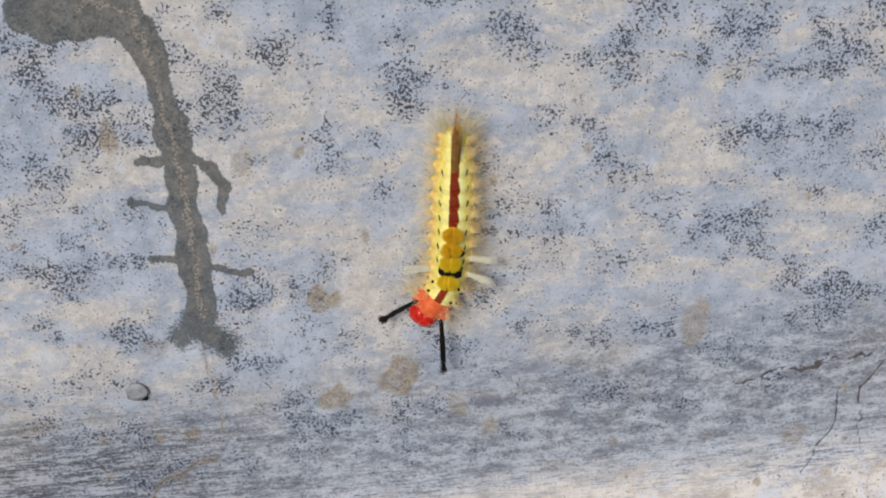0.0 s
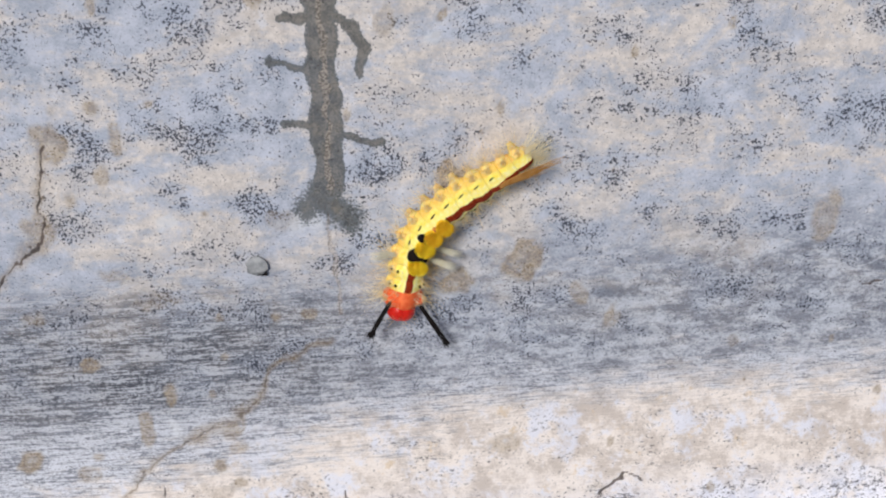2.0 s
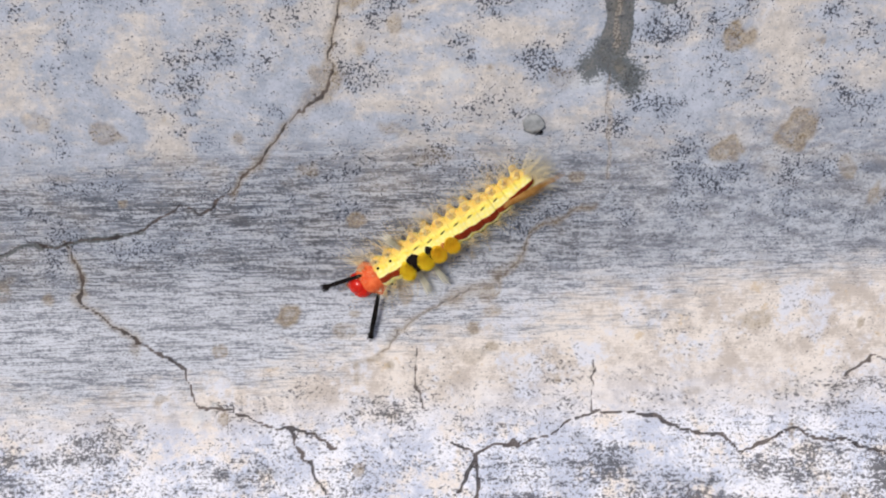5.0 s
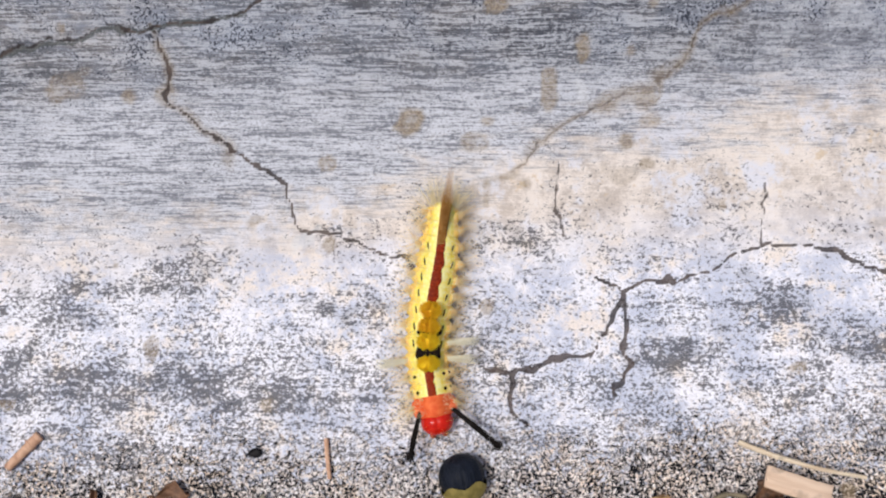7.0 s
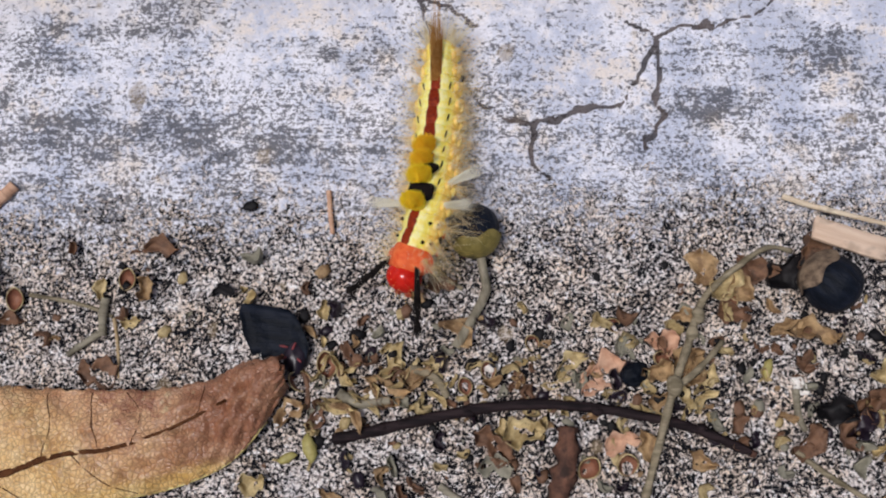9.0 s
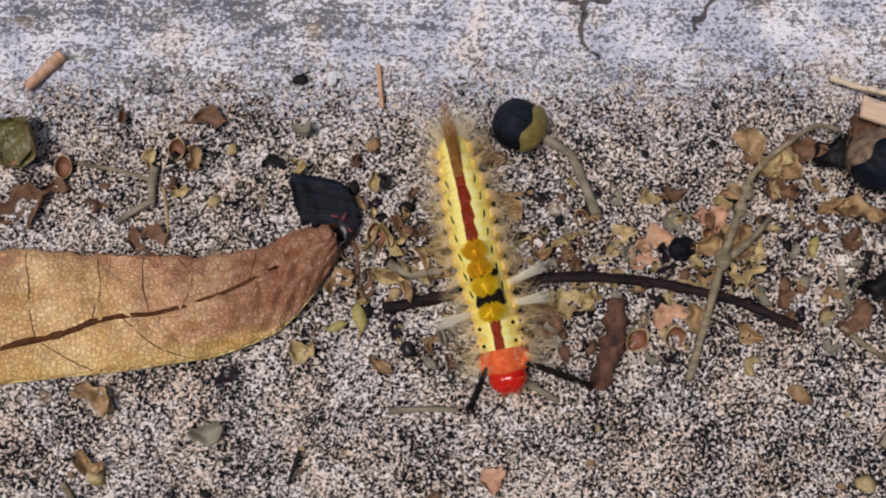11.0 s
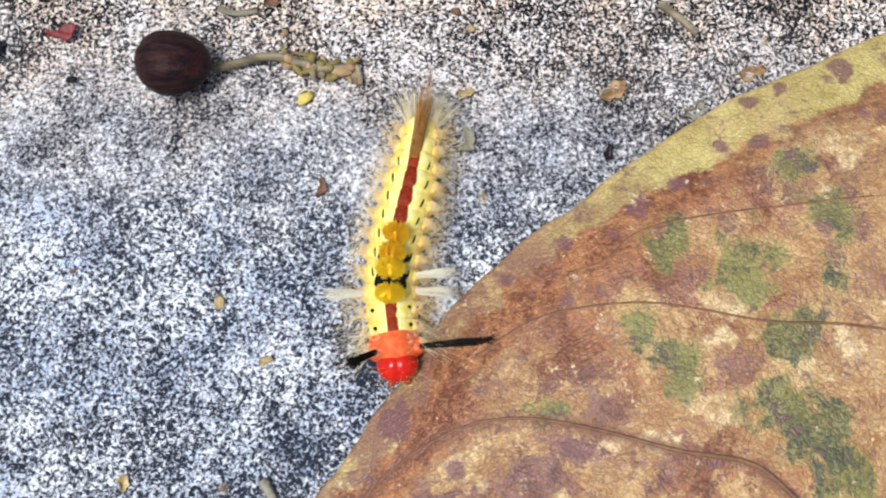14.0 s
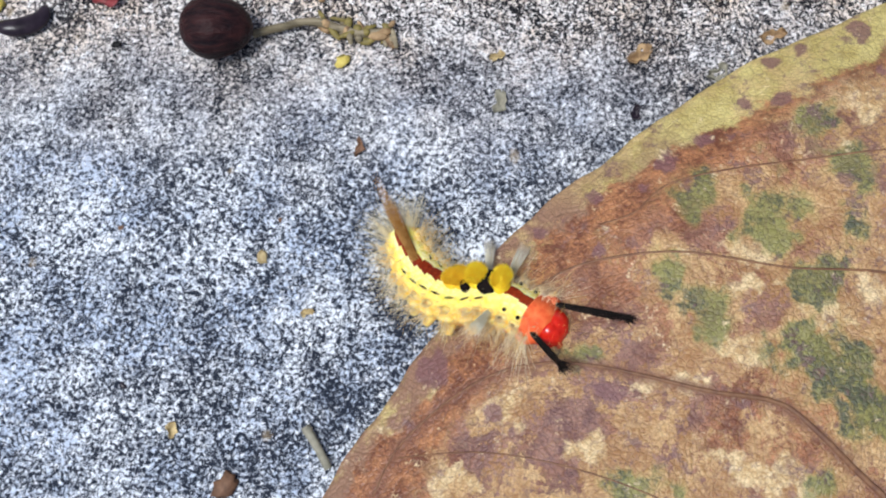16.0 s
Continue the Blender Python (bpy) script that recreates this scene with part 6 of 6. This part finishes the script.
FLAKES_F = [
    (-37.0, -24.2, 5.6, "tan", 0.5, 0.7, -30), (-3.0, -9.0, 4.0, "brown", 0.5, 0.6, 70), (1.8, -1.0, 3.6, "brown", 0.5, 0.8, -40), (12.6, -1.8, 3.4, "straw", 0.5, 0.7, 15), (40.6, -12.4, 4.4, "tan", 0.6, 0.8, -70),
    (47.4, -14.0, 4.2, "tan", 0.5, 0.8, -25), (42.6, 1.4, 4.4, "pink", 0.7, 0.6, 10), (48.0, -3.8, 4.6, "straw", 0.4, 0.6, 60), (52.2, -9.4, 3.0, "brown", 0.6, 0.8, 40), (70.4, -6.6, 5.4, "brown", 0.6, 0.6, 60),
    (13.2, 8.6, 4.0, "brown", 0.6, 0.6, 20), (10.0, 7.0, 3.0, "tan", 0.6, 0.6, 80), (-28.0, 3.0, 2.6, "straw", 0.6, 0.7, 0), (45.4, 4.6, 3.0, "tan", 0.6, 0.7, 0), (28.6, -4.4, 4.0, "straw", 0.25, 0.5, 10),
]
FLAKES_G = [  # dry leaf bits caught on the forked stem
    (41.6, -2.6, 4.6, "tan", 0.6, 0.9, 30), (44.9, -6.3, 4.2, "straw", 0.4, 0.9, -50), (46.2, -2.8, 4.4, "tan", 0.6, 0.9, 80), (42.0, -6.4, 3.8, "tan", 0.5, 0.9, 10), (47.8, -6.4, 4.0, "straw", 0.35, 0.8, 45),
    (40.2, -4.6, 3.4, "straw", 0.5, 0.9, 120), (45.6, -8.0, 3.2, "straw", 0.25, 0.6, 75), (41.0, -8.0, 3.4, "straw", 0.3, 0.8, -30), (50.6, 8.8, 4.6, "straw", 0.7, 1.0, 60), (51.8, 5.2, 4.0, "brown", 0.7, 0.9, 10),
]
for some in (FLAKES_G, FLAKES_A, FLAKES_B, FLAKES_C, FLAKES_D, FLAKES_E, FLAKES_F):
    for x, y, size, hue, aspect, curl, turn in some:
        flake("husk_flake" if hue in ("tan", "straw", "brown", "black") else "leaf_flake", x, y, size, MATERIAL[hue], f"{WORDS[hue]} curled dry flake lying on the concrete", "flake", aspect, curl * 1.5, turn, 0.3, tip=14 - 28 * (int(x * 10) % 2), ragged=0.3)

for k, (x, y, size, hue) in enumerate(((-12.8, 19.0, 1.5, "black"), (37.4, 3.6, 1.5, "black"), (26.5, 1.7, 1.5, "black"), (2.9, -17.3, 1.6, "purple"), (54.1, -22.0, 2.2, "tan"), (-34.2, -42.1, 2.2, "lemon"), (11.6, -48.8, 1.6, "lemon"), (68.7, -26.1, 3.4, "black"), (76.2, -19.1, 3.6, "black"), (62.3, -33.0, 2.0, "straw"), (-17.8, -47.1, 0.9, "black"),
                                       (-0.8, -102.8, 2.6, "brown"), (2.4, -74.8, 1.3, "straw"), (-36.4, -34.4, 2.2, "straw"), (4.6, -6.4, 1.5, "white"), (20.0, -2.6, 1.3, "white"), (-2.6, 10.0, 1.8, "tan"), (8.0, 4.4, 1.3, "straw"), (78.0, -7.0, 3.0, "straw"), (-22.4, -36.4, 1.0, "black"))):
    crumb("crumb", x, y, size, MATERIAL[hue], f"small {WORDS[hue]} crumb lying on the concrete", "crumb", turn=37 * k, seed=k)

# scattered bits in the drift of litter at the foot of the kerb
rng = random.Random(21)
for k in range(560):
    x = rng.uniform(-40, 78)
    y = rng.gauss(-5.5, 6.5) if x > -5 else rng.gauss(3, 6)
    if not -19 < y < 15 or (-60 < x < -5 and y < 0):
        continue
    if x < -5 and rng.random() < 0.72 or y > 4 and 4 < x < 44 and rng.random() < 0.7:
        continue
    hue = rng.choice(("tan", "straw", "straw", "straw", "brown", "brown", "black", "black", "black", "grey", "grey", "purple"))
    if hue == "black" or rng.random() < 0.3:
        crumb("crumb", x, y, rng.uniform(0.5, 1.5), MATERIAL[hue], f"small {WORDS[hue]} crumb among dry husks", "crumb", rng.uniform(0, 360), k)
    else:
        flake("husk_flake", x, y, rng.uniform(0.9, 2.9), MATERIAL[hue], f"small {WORDS[hue]} curled husk among the litter", "flake", rng.uniform(0.3, 0.6), rng.uniform(0.9, 2.6), rng.uniform(0, 360), 0.35, seed=k, tip=rng.uniform(-50, 50), ragged=rng.uniform(0.08, 0.35))
for k in range(12):  # thin straw slivers heaped between the leaf tip and the long twig
    flake("husk_sliver", rng.uniform(-2, 14), rng.uniform(-9.2, -2.6), rng.uniform(2.4, 5.2), MATERIAL[rng.choice(("straw", "straw", "tan"))], "thin pale straw sliver of dry husk in a heap", "sliver", rng.uniform(0.14, 0.34), rng.uniform(0.8, 1.8), rng.uniform(-50, 60), 0.6, seed=900 + k, tip=rng.uniform(-40, 40), group="husk slivers", ragged=0.25)
for k in range(60):
    x, y = rng.uniform(-40, 75), rng.uniform(-100, 10)
    if x > 5 and y < -45:
        continue
    crumb("crumb", x, y, rng.uniform(0.4, 1.0), MATERIAL[rng.choice(("black", "brown", "tan", "straw", "purple"))], "tiny dark crumb on the speckled concrete", "crumb", rng.uniform(0, 360), k)


# ---- what moves ----
TRACKS = {"whole": [], "pieces": [[] for _ in SEGMENTS]}


def spline(points, n=16):
    """A smooth line through points, as evenly spread samples."""
    p = [points[0] * 2 - points[1], *points, points[-1] * 2 - points[-2]]
    out = []
    for a, b, c, e in zip(p, p[1:], p[2:], p[3:]):
        for k in range(n):
            s = k / n
            out.append(0.5 * (b * 2 + (c - a) * s + (a * 2 - b * 5 + c * 4 - e) * s * s + (b * 3 - a - c * 3 + e) * s ** 3))
    return out + [points[-1]]


def crawl(t, line, leans, lift=None):
    """The body at t seconds: its middle line from tail to head (mm), how far its back leans to its left (degrees, tail to head), and lifts off the floor (mm)."""
    lift = lift or (0,) * len(line)
    points = []
    for (x, y), up in zip(line, lift):
        x, y = x / 1000, y / 1000
        # the line lies a body's radius over the surface
        foot_y = y + 0.0032 * (-normal_at(x, y).y)
        n = normal_at(x, foot_y)
        points.append(Vector((x, y, float(height(x, y)) + (0.0032 + up / 1000) / n.z)))
    path = spline(points)
    run = [0.0]
    for a, b in zip(path, path[1:]):
        run.append(run[-1] + (b - a).length)

    def at(s):
        s = min(max(s, 0), 1) * run[-1]
        k = next(j for j in range(1, len(run)) if run[j] >= s - 1e-12)
        f = (s - run[k - 1]) / max(run[k] - run[k - 1], 1e-9)
        return path[k - 1].lerp(path[k], f)

    poses = []
    for _, s, _ in SEGMENTS:
        p = at(s)
        way = (at(s + 0.06) - at(s - 0.06)).normalized()
        n = normal_at(p.x, p.y)
        n = (n - way * n.dot(way)).normalized()
        lean = radians(float(np.interp(s, np.linspace(0, 1, len(leans)), leans)))
        up = n * math.cos(lean) + n.cross(way) * math.sin(lean)
        right = way.cross(up)
        m = Matrix((right, way, up)).transposed().to_4x4()
        m.translation = p
        poses.append(m)
    base = poses[6].copy()
    TRACKS["whole"].append((t, base))
    back = base.inverted()
    for rows, m in zip(TRACKS["pieces"], poses):
        rows.append((t, back @ m))


def motions():
    crawl(0, [(109.0, 127.4), (108.3, 120.7), (107.5, 114.0), (106.0, 107.8), (101.6, 103.3)], (-0, -9))
    crawl(0.5, [(107.2, 116.4), (103.3, 110.8), (98.5, 106.2), (92.2, 102.3), (85.4, 98.8)], (22, 25))
    crawl(1, [(102.0, 111.2), (96.5, 107.8), (89.2, 104.9), (81.8, 101.9), (71.4, 98.2)], (38, 36))
    crawl(1.5, [(101.8, 111.6), (94.7, 107.9), (88.3, 104.9), (81.0, 101.8), (76.7, 98.7), (72.2, 94.7)], (35, 20))
    crawl(2, [(97.4, 108.6), (92.0, 105.9), (85.6, 102.8), (79.4, 97.7), (76.2, 87.5)], (35, 9))
    crawl(2.5, [(87.2, 102.1), (82.4, 97.2), (77.1, 92.2), (73.4, 86.1), (70.6, 80.2)], (24, 7))
    crawl(3, [(79.8, 96.1), (73.2, 92.8), (66.5, 89.1), (59.6, 85.6), (50.1, 80.5)], (37, 34))
    crawl(3.5, [(72.8, 91.3), (65.7, 88.3), (58.0, 85.7), (49.3, 84.3), (38.8, 83.9)], (36, 36))
    crawl(3.7, [(71.0, 91.3), (63.0, 88.3), (54.8, 86.1), (45.7, 85.1), (36.5, 84.8)], (36, 37))
    crawl(5.8, [(35.5, 81.1), (29.8, 76.1), (23.5, 70.9), (18.1, 64.7), (13.6, 59.1)], (27, 10))
    crawl(6, [(30.9, 78.8), (25.7, 73.3), (19.3, 67.6), (15.4, 61.2), (11.9, 56.0)], (29, 16))
    crawl(6.3, [(25.8, 74.6), (22.0, 67.0), (17.6, 60.5), (15.2, 52.9), (13.9, 45.6)], (11, -2))
    crawl(6.5, [(21.0, 68.9), (18.1, 59.7), (15.2, 52.0), (12.7, 44.2), (9.2, 37.8)], (10, -2))
    crawl(6.7, [(18.8, 64.1), (16.1, 55.9), (13.4, 47.9), (11.5, 40.6), (9.1, 32.9)], (2, 1))
    crawl(7, [(15.3, 54.8), (14.5, 47.4), (13.3, 39.9), (13.0, 32.4), (14.6, 22.9)], (5, 1))
    crawl(7.2, [(16.0, 52.8), (14.9, 44.9), (13.3, 36.9), (13.1, 29.6), (14.8, 20.5)], (-1, -1))
    crawl(7.5, [(14.6, 49.0), (13.9, 41.3), (13.0, 34.3), (14.7, 26.4), (20.4, 20.4)], (5, 24), lift=(0, 0, 0, 0.5, 2.5))
    crawl(7.8, [(15.3, 47.7), (14.2, 39.7), (13.4, 32.8), (13.8, 24.6), (16.6, 15.5)], (1, -3), lift=(0, 0, 0, 2.5, 6))
    crawl(8, [(13.7, 43.2), (13.0, 37.1), (12.8, 30.2), (14.4, 22.0), (17.4, 12.7)], (2, -3), lift=(0, 0, 0, 3, 6.8))
    crawl(8.3, [(13.4, 40.0), (13.1, 33.8), (13.0, 26.9), (13.2, 20.3), (13.4, 13.4)], (2, -19), lift=(0, 0, 0, 2.5, 6))
    crawl(8.5, [(13.5, 40.6), (13.5, 34.5), (14.0, 28.0), (15.9, 20.6), (20.9, 16.1)], (1, 26), lift=(0, 0, 1, 4.5, 6.8))
    crawl(8.8, [(15.3, 39.0), (15.2, 32.4), (15.8, 25.8), (18.3, 18.8), (21.9, 12.2)], (0, 2), lift=(0, 0, 1.5, 5, 6.5))
    crawl(9, [(12.9, 40.3), (12.8, 33.7), (12.3, 25.4), (11.5, 17.0), (8.4, 7.5)], (-7, -37), lift=(0, 0, 1.5, 4, 3.5))
    crawl(9.2, [(13.6, 37.5), (13.7, 30.9), (13.3, 22.5), (11.9, 15.1), (7.3, 6.5)], (-8, -32), lift=(0, 0, 2, 4, 2.5))
    crawl(11.3, [(7.3, 4.3), (9.4, -3.3), (11.7, -10.8), (14.4, -17.3), (17.4, -26.2)], (-5, -6))
    crawl(11.5, [(9.5, -0.1), (10.4, -6.5), (12.7, -13.2), (15.4, -20.5), (16.2, -29.1)], (-3, -3))
    crawl(12, [(12.4, -10.1), (14.3, -17.1), (16.3, -24.3), (17.5, -30.8), (20.3, -39.3)], (-4, 1))
    crawl(12.5, [(15.6, -21.0), (18.6, -28.9), (22.7, -36.0), (27.0, -42.3), (32.5, -50.6)], (0, 1))
    crawl(13, [(24.4, -37.0), (25.2, -43.5), (26.4, -50.6), (26.6, -57.6), (26.4, -66.0)], (-2, -1))
    crawl(13.5, [(26.0, -46.3), (26.0, -53.5), (26.0, -60.5), (26.5, -68.0), (31.1, -73.9)], (-1, 6), lift=(0, 0, 0, 0, 2))
    crawl(14, [(26.2, -53.1), (25.3, -59.2), (23.8, -66.2), (23.0, -73.0), (24.2, -82.6)], (-2, 1), lift=(0, 0, 0, 0, 1))
    crawl(14.5, [(25.0, -57.6), (23.8, -64.1), (22.5, -70.5), (23.3, -76.8), (27.2, -79.9), (31.0, -80.7)], (1, 12, 18), lift=(0, 0, 0, 1, 3, 5))
    crawl(15, [(24.1, -63.0), (22.7, -68.1), (21.0, -73.1), (20.9, -78.8), (24.8, -82.3), (29.6, -81.1)], (0, 38, 22), lift=(0, 0, 0, 1, 3, 5))
    crawl(15.5, [(21.3, -67.6), (20.2, -73.3), (22.1, -78.9), (27.8, -80.4), (33.6, -81.1)], (2, 48, 18), lift=(0, 0, 1, 3, 5.5))
    crawl(16, [(19.9, -72.5), (22.3, -77.3), (26.1, -80.6), (30.0, -80.3), (33.6, -81.4), (37.7, -84.0)], (-15, 54, 7), lift=(0, 0, 2, 3.5, 5, 6))
    walk(CATERPILLAR, TRACKS["whole"])
    # the black fruit is pushed aside as the animal climbs over it
    walk(ROLLING, [(0.0, on_ground(18.2, 15.5, -76)), (7.0, on_ground(18.2, 15.5, -76)), (7.5, on_ground(18.0, 15.4, -77)), (9.2, on_ground(17.6, 15.3, -74)),
                   (10.2, on_ground(17.3, 13.8, -45)), (11.3, on_ground(16.8, 12.4, -21)), (16.0, on_ground(16.8, 12.4, -21))])
    for piece, rows in zip(PIECES, TRACKS["pieces"]):
        walk(piece, rows)
    # the antler-like pencils sway: the left one sideways, the right one up
    (left, root_l), (right, root_r) = PENCILS
    sway = [(0.0, 0), (7.0, 0), (8.0, -13), (8.6, -30), (9.2, 0), (11.5, 20), (12.5, 7), (13.0, 56), (13.3, 46), (13.5, 20), (14.0, 46), (14.5, 20), (15.0, -4), (16.0, -20)]
    walk(left, [(t, Matrix.Translation(root_l) @ Matrix.Rotation(radians(a), 4, "Z")) for t, a in sway])
    rise = [(0.0, 0), (6.5, 0), (8.0, 45), (9.2, 15), (11.3, 45), (12.5, 50), (13.3, 60), (14.0, 70), (15.3, 70), (16.0, 25)]
    walk(right, [(t, Matrix.Translation(root_r) @ Matrix.Rotation(radians(a), 4, "X")) for t, a in rise])


motions()
